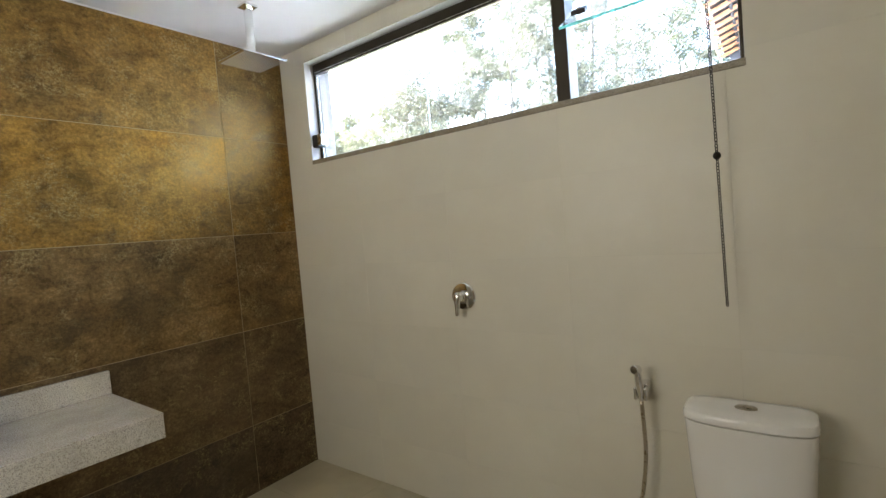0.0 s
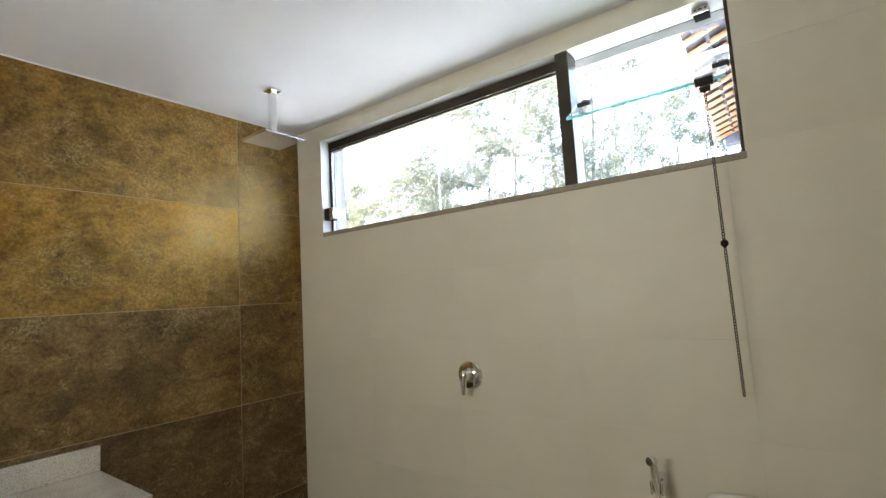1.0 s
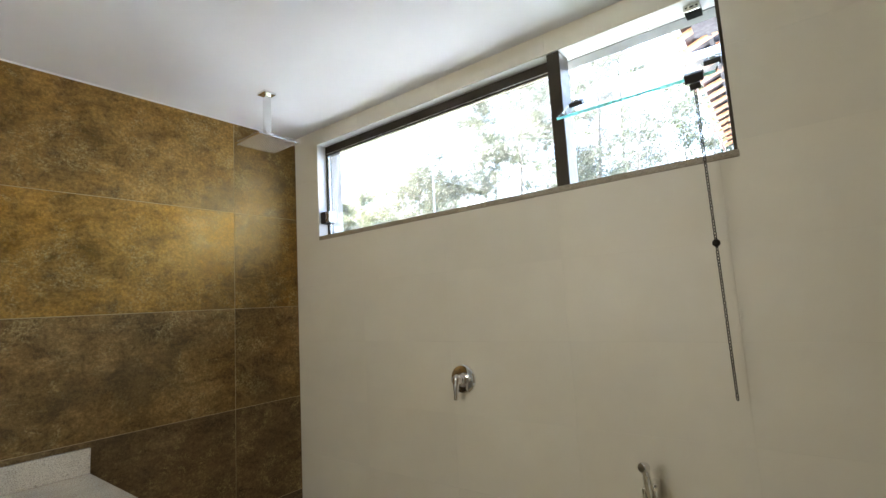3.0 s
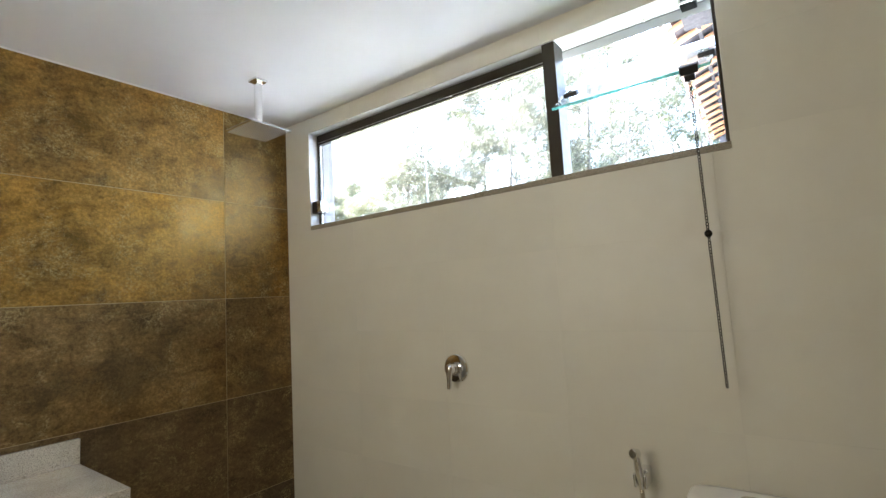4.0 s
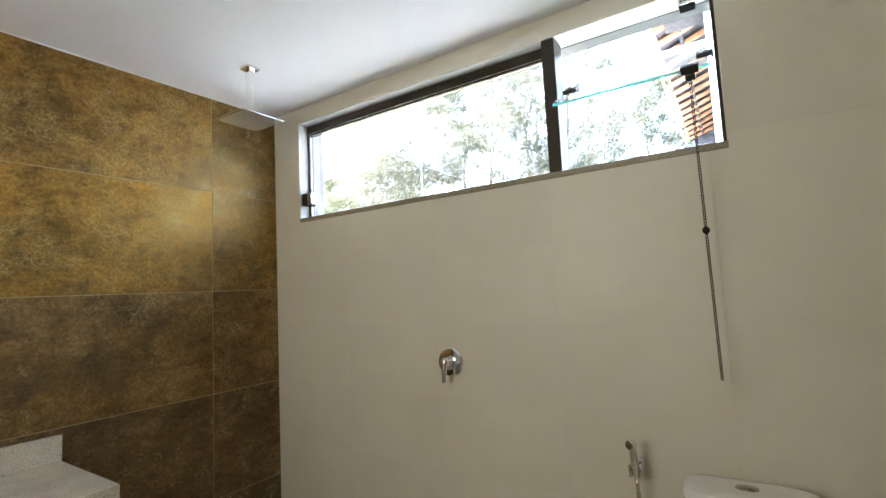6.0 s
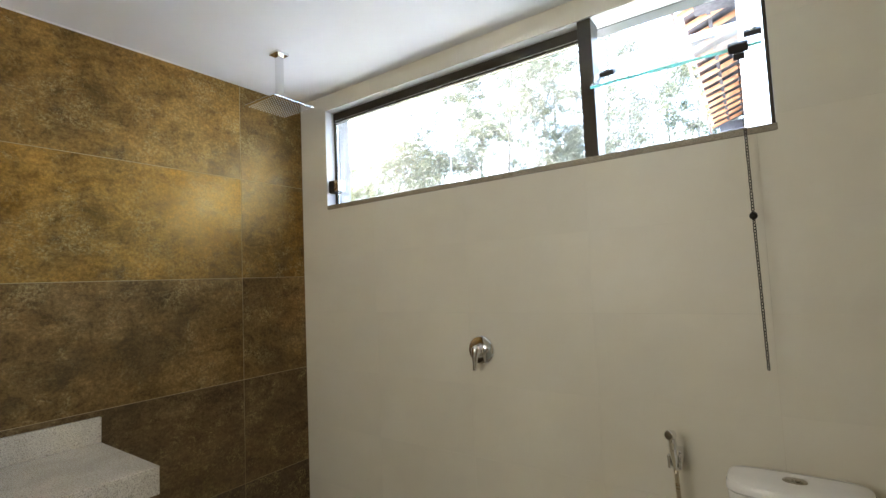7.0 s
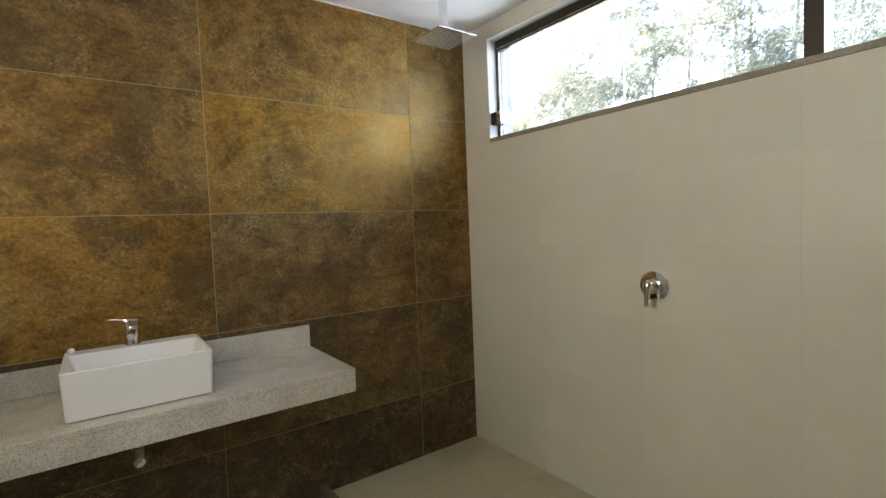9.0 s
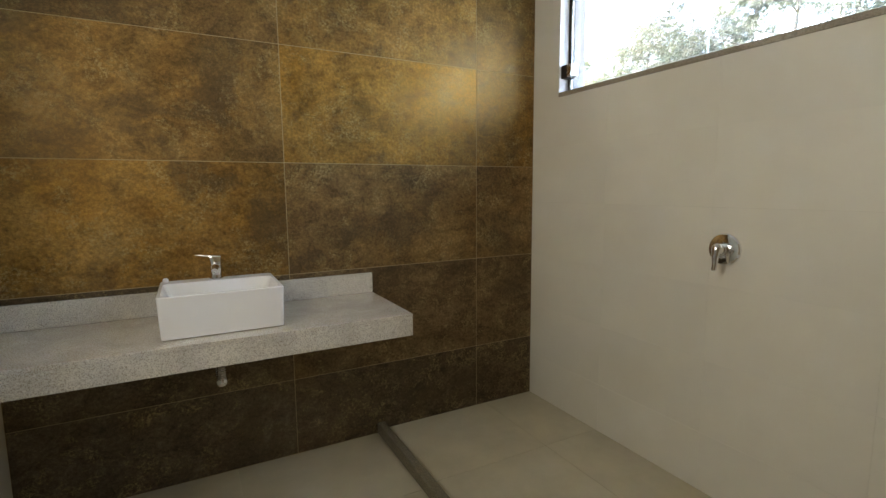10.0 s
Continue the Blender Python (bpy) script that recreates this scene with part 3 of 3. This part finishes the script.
ring_loft(bm, [superring(TX, -0.425, z, rx, ry, 2.4) for z, rx, ry in ((0.402, 0.182, 0.235), (0.42, 0.186, 0.238), (0.438, 0.180, 0.232), (0.442, 0.16, 0.21))])
tpart("seat_cover", bm, CERAMIC)

# ---- counter, basin, tap ----
CTX, CTZ, CTY1 = 0.604, 0.887, -1.207
counter = tagged(empty("vanity_counter", (0, SOUTH, CTZ)), "wall-hung light grey granite vanity counter with low backsplash", "counter")


def cpart(name, bm, material, label="", smooth=False):
    for v in bm.verts:
        v.co -= Vector((0, SOUTH, CTZ))
    return part(name, bm, material, counter, label, smooth)


cpart("top_slab", boxed((0.002, SOUTH + 0.002, CTZ - 0.02), (CTX, CTY1, CTZ), 0.002), GRANITE)
cpart("front_apron", boxed((CTX - 0.024, SOUTH + 0.002, CTZ - 0.110), (CTX - 0.0005, CTY1 - 0.0005, CTZ - 0.0203), 0.0015), GRANITE)
cpart("end_apron", boxed((0.002, CTY1 - 0.024, CTZ - 0.110), (CTX - 0.0245, CTY1 - 0.0005, CTZ - 0.0203), 0.0015), GRANITE)
cpart("backsplash", boxed((0.002, SOUTH + 0.002, CTZ + 0.0005), (0.025, CTY1, CTZ + 0.117), 0.002), GRANITE)

BX0, BX1, BY0, BY1, BZ0, BZ1 = 0.115, 0.519, -2.286, -1.790, CTZ + 0.0005, 1.070
basin = tagged(empty("wash_basin", (BX0, BY0, BZ0)), "rectangular white ceramic vessel basin on the granite counter", "basin")
bm = bmesh.new()
bcx, bcy, brx, bry = (BX0 + BX1) / 2, (BY0 + BY1) / 2, (BX1 - BX0) / 2, (BY1 - BY0) / 2
icx, irx, iry = (0.205 + BX1 - 0.016) / 2, (BX1 - 0.016 - 0.205) / 2, bry - 0.016
rings = [superring(bcx, bcy, BZ0, brx - 0.024, bry - 0.024, 30, 56), superring(bcx, bcy, BZ0 + 0.0025, brx - 0.022, bry - 0.022, 30, 56), superring(bcx, bcy, BZ0 + 0.004, brx - 0.007, bry - 0.007, 30, 56),
         superring(bcx, bcy, BZ1 - 0.004, brx, bry, 30, 56), superring(bcx, bcy, BZ1, brx - 0.003, bry - 0.003, 30, 56),
         superring(icx, bcy, BZ1, irx + 0.002, iry + 0.002, 18, 56), superring(icx, bcy, BZ1 - 0.004, irx - 0.001, iry - 0.001, 18, 56),
         superring(icx, bcy, BZ0 + 0.055, irx - 0.025, iry - 0.045, 12, 56), superring(icx, bcy, BZ0 + 0.045, irx - 0.05, iry - 0.075, 8, 56)]
ring_loft(bm, rings)
for v in bm.verts:
    v.co -= Vector((BX0, BY0, BZ0))
part("bowl", bm, CERAMIC, basin, smooth=True)
bm = bmesh.new()
lathe(bm, (icx - BX0, bcy - BY0, 0.0455), (0, 0, 1), [(0, 0.024), (0.003, 0.022), (0.002, 0.012)], 24)
part("drain", bm, CHROME, basin, "chrome drain ring", smooth=True)

FX, FY = 0.155, -2.047
tap = tagged(empty("basin_tap", (FX, FY, BZ1)), "short chrome single-lever basin mixer tap", "tap")


def fpart(name, bm, material=CHROME):
    for v in bm.verts:
        v.co -= Vector((FX, FY, BZ1))
    return part(name, bm, material, tap, smooth=True)


bm = bmesh.new()
lathe(bm, (FX, FY, BZ1 + 0.0003), (0, 0, 1), [(0, 0.031), (0.005, 0.031), (0.007, 0.0255), (0.022, 0.0235), (0.040, 0.0245), (0.058, 0.0275), (0.064, 0.0265), (0.068, 0.022)], 32)
fpart("body", bm)
bm = bmesh.new()
tube(bm, smooth_path([(FX + 0.004, FY, BZ1 + 0.048), (FX + 0.036, FY - 0.002, BZ1 + 0.062), (FX + 0.072, FY - 0.006, BZ1 + 0.066), (FX + 0.094, FY - 0.009, BZ1 + 0.058)], 5), lambda i: 0.0175 - 0.0003 * i, 16)
fpart("spout", bm)
bm = bmesh.new()
lathe(bm, (FX + 0.0945, FY - 0.009, BZ1 + 0.0576), (0.85, -0.1, -0.5), [(0, 0.0145), (0.009, 0.0145), (0.010, 0.0110), (0.008, 0.0095)], 20)
fpart("aerator", bm)
# cap that runs out into the flat lever
bm = bmesh.new()
rings = []
for y, lo, hi, w in ((0.026, -0.042, 0.003, 0.016), (0.023, -0.046, 0.005, 0.021), (0.0, -0.048, 0.006, 0.024), (-0.016, -0.044, 0.006, 0.022), (-0.023, -0.018, 0.006, 0.019), (-0.030, -0.006, 0.0055, 0.016), (-0.086, 0.000, 0.0055, 0.012), (-0.090, 0.001, 0.004, 0.010)):
    m, h = (lo + hi) / 2, (hi - lo) / 2
    rings.append([Vector((w * (1 if c > 0 else -1) * abs(c) ** 0.4, y, m + h * (1 if d > 0 else -1) * abs(d) ** 0.4)) for c, d in ((math.cos(a), math.sin(a)) for a in [2 * math.pi * q / 20 for q in range(20)])])
ring_loft(bm, rings)
bm.transform(Matrix.Translation((FX, FY, BZ1 + 0.1105)) @ Matrix.Rotation(radians(-5), 4, "X"))
fpart("lever", bm)

bm = bmesh.new()
ring_loft(bm, [superring(0, 0, z, r, r * 0.8, 2.3, 16) for z, r in ((0, 0.014), (0.006, 0.017), (0.014, 0.015), (0.019, 0.008))])
soap = tagged(part("soap", bm, CERAMIC, smooth=True), "small white lump of soap on the basin rim", "soap")
soap.location = (0.145, -2.262, BZ1)

trap = tagged(empty("basin_trap", (0.30, -2.058, CTZ - 0.02)), "corrugated chrome drain trap under the counter", "drain pipe")
bm = bmesh.new()
tp = smooth_path([(0, 0, -0.0003), (0, 0, -0.10), (0, 0, -0.20), (-0.01, 0, -0.26), (-0.05, 0, -0.285), (-0.10, 0, -0.26), (-0.16, 0, -0.235), (-0.296, 0, -0.23)], 12)
tube(bm, tp, lambda i: 0.0225 if i % 2 else 0.0185, 18)
part("flexible_pipe", bm, CHROME, trap, smooth=True)
bm = bmesh.new()
tube(bm, smooth_path([(0.01, 0.03, -0.0003), (0.012, 0.045, -0.05), (0.01, 0.03, -0.10), (-0.04, 0.03, -0.13), (-0.15, 0.03, -0.13), (-0.296, 0.03, -0.13)], 8), 0.005, 8)
part("supply_hose", bm, STEEL, trap, "thin braided supply hose", smooth=True)

# ---- shower kerb ----
tagged(part("shower_kerb", boxed((0.002, KERB0, -DROP + 0.0003), (EAST - 0.002, KERB1, 0.05), 0.005, 1), KERB), "low dark granite kerb across the shower floor", "kerb", kind="structure")

# ---- outside ----


def ground_z(x, y):
    r = max(0.0, y - 10.2)
    h = 0.26 * r if r < 40 else 10.4 + 0.02 * (r - 40)
    return h - 0.35 + 0.25 * noise.noise((x * 0.15, y * 0.15, 0.3)) * min(1.0, r / 4)


bm = bmesh.new()
gx = [-600, -300, -150, -80] + [-50 + i * 2.0 for i in range(51)] + [80, 150, 300, 600]
gy = [-600, -300, -100, -40, -15, -5, 0] + [2 + i * 1.5 for i in range(36)] + [70, 100, 200, 400, 800]
grid = [[bm.verts.new((x, y, ground_z(x, y))) for x in gx] for y in gy]
for a, b in zip(grid, grid[1:]):
    for i in range(len(gx) - 1):
        bm.faces.new((a[i], a[i + 1], b[i + 1], b[i]))
tagged(part("ground", bm, HILLSIDE, smooth=True), "green lawn rising to a wooded hillside", "ground", kind="structure")


# unseen pale slab, added to bounce sunlight up to the ceiling
BOUNCE = make_plain("pale_bounce_slab", (0.73, 0.78, 0.87), 0.6, 0.06, 2.0, 60, 0.1)
tagged(part("garden_path", boxed((0.95, 2.6, -0.5), (2.3, 10.2, -0.28), 0.01), BOUNCE), "unseen pale slab added to bounce sunlight onto the ceiling", "path", kind="structure")


def leaf_cloud(bm, centre, radius, count, size, rng, squash=0.7):
    for _ in range(count):
        d = Vector((rng.gauss(0, 1), rng.gauss(0, 1), rng.gauss(0, squash)))
        c = Vector(centre) + d * radius * 0.5
        n = Vector((rng.gauss(0, 1), rng.gauss(0, 1), rng.gauss(0, 1))).normalized()
        u = n.orthogonal().normalized() * size * rng.uniform(0.8, 1.9)
        w = n.cross(u).normalized() * size * rng.uniform(0.10, 0.23)
        vs = [bm.verts.new(c + u), bm.verts.new(c + w + n * size * 0.15), bm.verts.new(c - u), bm.verts.new(c - w + n * size * 0.15)]
        bm.faces.new(vs)


def make_tree(x, y, height, seed, leaf, lean=0.0, low=0.35, leaf_size=0.085, dense=1.0):
    rng = random.Random(seed)
    z0 = ground_z(x, y) - 0.1
    t = tagged(empty("tree", (x, y, z0)), "tall thin-trunked tree with loose sunlit foliage on the hillside", "tree", group="trees on the hillside")
    bm = bmesh.new()
    trunk = smooth_path([(0, 0, 0), (lean * 0.3 + rng.uniform(-.15, .15), rng.uniform(-.15, .15), height * 0.35), (lean * 0.7, rng.uniform(-.2, .2), height * 0.7), (lean, 0, height)], 6)
    r0 = 0.0105 * height
    tube(bm, trunk, lambda i: r0 * (1 - 0.88 * i / (len(trunk) - 1)), 9)
    leaves = bmesh.new()
    nb = int(22 * dense)
    for k in range(nb):
        f = low + (1 - low) * (k + rng.random()) / nb
        base = trunk[min(int(f * (len(trunk) - 1)), len(trunk) - 1)]
        a = rng.uniform(0, 2 * math.pi)
        ln = height * (0.30 * (1.15 - f) + 0.07) * rng.uniform(0.7, 1.3)
        d = Vector((math.cos(a), math.sin(a), rng.uniform(0.05, 0.5)))
        tip = base + d * ln
        mid = base + d * ln * 0.5 + Vector((rng.uniform(-.15, .15), rng.uniform(-.15, .15), rng.uniform(-.1, .15)))
        limb = smooth_path([base, mid, tip], 4)
        tube(bm, limb, lambda i: r0 * 0.24 * (1 - 0.8 * i / (len(limb) - 1)), 6)
        for q in range(7):
            p = limb[min(len(limb) - 1, int((0.3 + 0.7 * q / 6) * (len(limb) - 1)))] + Vector((rng.gauss(0, .25), rng.gauss(0, .25), rng.gauss(0, .2)))
            leaf_cloud(leaves, p, rng.uniform(0.25, 0.55), int(110 * dense), leaf_size, rng)
    part("trunk", bm, BARK, t, smooth=True)
    part("crown", leaves, leaf, t)
    return t


TREES = [(-1.9, 12.2, 6.8, LEAF, 0.3), (-3.6, 12.6, 8.0, LEAF, -0.3), (-0.9, 11.5, 8.6, LEAF, 0.6), (-4.55, 11.0, 9.1, LEAF, 0.9), (-6.6, 10.5, 7.1, LEAF, -0.5), (-9.0, 11.6, 8.7, LEAF_Y, 0.4),
         (0.1, 14.8, 7.0, LEAF, -0.8), (-12.5, 12.5, 5.6, LEAF_Y, 0.5), (-2.6, 14.0, 11.0, LEAF, 0.3), (-8.0, 16.0, 9.5, LEAF, 0.3),
         (-13.5, 16.5, 6.8, LEAF_Y, 0.0), (0.2, 18.0, 8.0, LEAF_Y, 0.4), (-5.5, 18.0, 12.5, LEAF_Y, -0.3), (-18.0, 16.0, 6.5, LEAF_Y, 0.1),
         (-3.4, 20.0, 12.0, LEAF_Y, 0.2), (-10.8, 20.0, 9.5, LEAF_Y, -0.2), (-1.5, 23.0, 9.0, LEAF_Y, 0.2), (-16.0, 21.0, 8.0, LEAF_Y, 0.3), (-7.2, 23.0, 12.0, LEAF_Y, 0.3), (-21.0, 20.0, 7.5, LEAF_Y, 0.0), (-10.4, 13.0, 6.8, LEAF, 0.2), (-7.6, 12.6, 7.8, LEAF, -0.2)]
for i, (x, y, h, lf, ln) in enumerate(TREES):
    tree = make_tree(x, y, h, 100 + i, lf, ln, dense=0.72 if x > -2 or i == 5 or i > 19 else 1.0, leaf_size=0.055 if y < 15 else 0.085, low=0.22)
    if i == 5:
        # dry brown tufts that sit among its branches
        trng = random.Random(77)
        for tx, ty, tz in ((-7.85, 11.0, 7.62), (-8.84, 11.05, 7.2)):
            bm = bmesh.new()
            leaf_cloud(bm, (tx - x, ty - y, tz - (ground_z(x, y) - 0.1)), 0.28, 260, 0.05, trng)
            tagged(part("dry_tuft", bm, LEAF_B, tree, "dry reddish-brown tuft"), kind="stuff")
rng = random.Random(5)
for i in range(14):
    bx, by = rng.uniform(-16, 1), rng.uniform(8.5, 14)
    bz = ground_z(bx, by)
    bm = bmesh.new()
    for q in range(10):
        leaf_cloud(bm, (rng.gauss(0, .4), rng.gauss(0, .4), rng.uniform(0.2, 1.5)), 0.6, 60, 0.07, rng)
    shrub = tagged(part("shrub", bm, LEAF_Y if i % 2 else LEAF), "loose leafy green shrub on the hillside", "shrub", group="shrubs on the hillside")
    shrub.location = (bx, by, bz)

# clay-tiled eave of the neighbouring wing
EZ, EX0, EX1, EY0, EY1 = 3.9, 2.065, 2.54, 2.3, 7.3
house = tagged(empty("neighbour_house", (EX1, EY1, 0)), "white house wing with an open clay-tiled eave", "house")


def hpart(name, bm, material, label="", smooth=False):
    for v in bm.verts:
        v.co -= Vector((EX1, EY1, 0))
    return part(name, bm, material, house, label, smooth)


hpart("wall", boxed((EX1, EY0 - 0.05, -0.9), (EX1 + 4.0, EY1 + 0.2, EZ + 0.22)), PAINT)
hpart("fascia", boxed((EX0 + 0.12, EY1 - 0.30, EZ - 0.05), (EX1 - 0.001, EY1 - 0.02, EZ + 0.10), 0.004), EAVE_END)
bm = bmesh.new()
box(bm, (0.08, EY0, 0.0), (0.55, EY1 + 0.05, 0.04))
bm.transform(Matrix.Translation((EX0 - 0.03, 0, EZ + 0.065)) @ Matrix.Rotation(radians(-20), 4, "Y"))
hpart("roof", bm, SHADED_EAVE)
hpart("soffit_board", boxed((EX0 + 0.16, EY0 - 0.25, EZ - 0.04), (EX1 - 0.001, EY0 + 0.38, EZ - 0.01), 0.003), SHADED_EAVE)
hpart("batten", boxed((EX0 + 0.237, EY0, EZ + 0.102), (EX0 + 0.273, EY1, EZ + 0.137)), SHADED_EAVE)
# pale toothed strip added for the sunlit look of the tile ends
hpart("edge_board", boxed((EX0 - 0.014, EY0, EZ + 0.004), (EX0 - 0.003, EY1, EZ + 0.040)), LIT_ENDS)
tooth = None
for q in range(int((EY1 - EY0) / 0.10)):
    if tooth is None:
        tooth = ob = hpart("edge_tooth", boxed((EX0 - 0.034, EY0, EZ + 0.006), (EX0 - 0.015, EY0 + 0.055, EZ + 0.036)), LIT_ENDS)
    else:
        ob = new("edge_tooth", tooth.data)
        ob.parent = house
    ob.location.y = q * 0.10
PITCH = 0.30
tm = {}
ny = int((EY1 - EY0) / PITCH)
for j in range(ny):
    for k in range(2):
        if "m" not in tm:
            bm = bmesh.new()
            rings = []
            for s in (0.0, 0.255):
                outer = [(s, 0.052 * math.cos(a), -0.036 * math.sin(a)) for a in [math.pi * q / 8 for q in range(9)]]
                inner = [(s, 0.044 * math.cos(a), -0.028 * math.sin(a)) for a in [math.pi * q / 8 for q in range(8, -1, -1)]]
                rings.append(outer + inner)
            ring_loft(bm, rings)
            ob = hpart("roof_tile", bm, CLAY)
            for v in ob.data.vertices:
                v.co += Vector((EX1, EY1, 0))
            tm["m"] = ob.data
        else:
            ob = new("roof_tile", tm["m"])
            ob.parent = house
        ob.matrix_basis = Matrix.Translation((EX0 + k * 0.235 - EX1, EY0 + (j + 0.5) * PITCH - EY1, EZ + 0.04 + k * 0.086)) @ Matrix.Rotation(radians(-20 + random.uniform(-1, 1)), 4, "Y")

# the wing enlarged about the eye, then turned, to fit the camera's view
house.location = Vector((2.72, -2.12, 1.58)) + 1.5 * (house.location - Vector((2.72, -2.12, 1.58)))
house.scale = (1.5, 1.5, 1.5)
house.rotation_euler.z = radians(2.2)
house.location.x -= 1.5 * (EY1 - EY0) * math.sin(radians(2.2))

# thin white joint where the dark tiles meet the ceiling
tagged(part("ceiling_trim", boxed((0.0005, SOUTH + 0.001, CEIL - 0.006), (0.007, -0.001, CEIL - 0.0005)), PAINT), "thin white joint under the ceiling", "trim", kind="structure")


def nest(thing, owner, *names):
    """hang parts on the part that carries them"""
    o = next(c for c in thing.children if c.name.split(".")[0] == owner)
    for c in list(thing.children):
        if c.name.split(".")[0] in names:
            c.parent = o


nest(window, "vent_pane", "pane_edge", "pivot_clamp", "pull_clamp", "clamp_foot", "clamp_cap")
nest(window, "latch", "latch_plate")
nest(bidet, "spray_head", "spray_face")
nest(window, "head_rail", "glazing_bead")
nest(window, "head_keeper", "keeper_lip", "keeper_slot")
nest(shower, "arm", "flange", "ball_joint")
nest(shower, "head_plate", "spray_face")
nest(valve, "hub", "lever")
nest(bidet, "wall_holder", "holder_ring")
nest(bidet, "handle", "spray_head")
nest(toilet, "cistern", "cistern_lid", "button_ring", "flush_button")
nest(toilet, "bowl", "seat_cover")
nest(tap, "body", "spout", "lever", "aerator")
nest(counter, "top_slab", "front_apron", "end_apron")
nest(chain, "link_chain", "split_ring", "ball")

# ---- wall and floor tiles, last ----
GAP = 0.0014


def slab_cells(xs, zs, hole=None, depth=0.006):
    """plan cells (a, b) outside a hole, extruded by depth along -third axis; returns bmesh in (a, b, h) with h 0 at the face"""
    bm = bmesh.new()
    vert = {}

    def vv(a, b):
        if (a, b) not in vert:
            vert[a, b] = bm.verts.new((a, b, 0))
        return vert[a, b]
    for a0, a1 in zip(xs, xs[1:]):
        for b0, b1 in zip(zs, zs[1:]):
            if hole and a0 >= hole[0] - 1e-6 and a1 <= hole[1] + 1e-6 and b0 >= hole[2] - 1e-6 and b1 <= hole[3] + 1e-6:
                continue
            bm.faces.new((vv(a0, b0), vv(a1, b0), vv(a1, b1), vv(a0, b1)))
    if bm.faces:
        r = bmesh.ops.extrude_face_region(bm, geom=list(bm.faces))
        for v in r["geom"]:
            if isinstance(v, bmesh.types.BMVert):
                v.co.z -= depth
    return bm


def cuts(a, b, extra):
    return [a] + sorted(e for e in extra if a < e < b) + [b]


def lay(wall, As, Bs, face, material, depth, hole=None, gap=GAP, tones=(), prints=()):
    shared, tones, prints = {}, list(tones), list(prints)
    for a0, a1 in zip(As, As[1:]):
        for b0, b1 in zip(Bs, Bs[1:]):
            lo_a, hi_a, lo_b, hi_b = a0 + gap, a1 - gap, b0 + gap, b1 - gap
            ca, cb = (lo_a + hi_a) / 2, (lo_b + hi_b) / 2
            h = hole and (hole[0] - ca, hole[1] - ca, hole[2] - cb, hole[3] - cb)
            cut = hole and not (hi_a <= hole[0] or lo_a >= hole[1] or hi_b <= hole[2] or lo_b >= hole[3])
            key = None if cut else (round(hi_a - lo_a, 4), round(hi_b - lo_b, 4))
            if key in shared:
                ob = new("tile", shared[key])
                ob.parent = wall
            else:
                bm = slab_cells(cuts(lo_a - ca, hi_a - ca, h[:2] if cut else ()), cuts(lo_b - cb, hi_b - cb, h[2:] if cut else ()), h if cut else None, depth)
                if not bm.faces:
                    bm.free()
                    continue
                ob = part("tile", bm, material, wall)
                if key:
                    shared[key] = ob.data
            ob.matrix_basis = face(ca, cb)
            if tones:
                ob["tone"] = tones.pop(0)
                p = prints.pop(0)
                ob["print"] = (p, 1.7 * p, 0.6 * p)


def on_west(a, b):
    return Matrix(((0, 0, 1, 0), (1, 0, 0, a), (0, 1, 0, b), (0, 0, 0, 1)))


def on_north(a, b):
    return Matrix(((1, 0, 0, a), (0, 0, -1, 0), (0, 1, 0, b), (0, 0, 0, 1)))


def on_floor(a, b):
    return Matrix.Translation((a, b, 0))


def on_dry_floor(a, b):
    return Matrix.Translation((a, b, -DROP))


# tones: print differences, with the shade of the low rows painted in
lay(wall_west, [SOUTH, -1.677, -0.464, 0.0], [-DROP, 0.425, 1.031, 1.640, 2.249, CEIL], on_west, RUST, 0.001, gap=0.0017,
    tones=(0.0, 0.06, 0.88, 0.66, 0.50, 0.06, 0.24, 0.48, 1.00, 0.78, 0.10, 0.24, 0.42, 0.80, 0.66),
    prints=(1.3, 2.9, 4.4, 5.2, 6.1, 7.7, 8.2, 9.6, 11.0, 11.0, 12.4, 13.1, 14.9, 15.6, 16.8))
lay(wall_north, [0.0, 0.664, 1.321, 1.978, 2.636, 3.294, EAST], [0.0, 0.295, 0.6625, 1.030, 1.3975, 1.765, 2.1325, 2.500, CEIL], on_north, CREAM, 0.006, hole=(WX0, WX1, WZ0, WZ1), gap=0.00045)
lay(floor, [0.0, 0.65, 1.45, 2.25, 3.05, EAST], [KERB1, -0.393, 0.0], on_floor, FLOOR, 0.006, gap=0.0012)
lay(floor, [0.0, 0.65, 1.45, 2.25, 3.05, EAST], [SOUTH, -2.0, KERB0], on_dry_floor, FLOOR, 0.006, gap=0.0012)
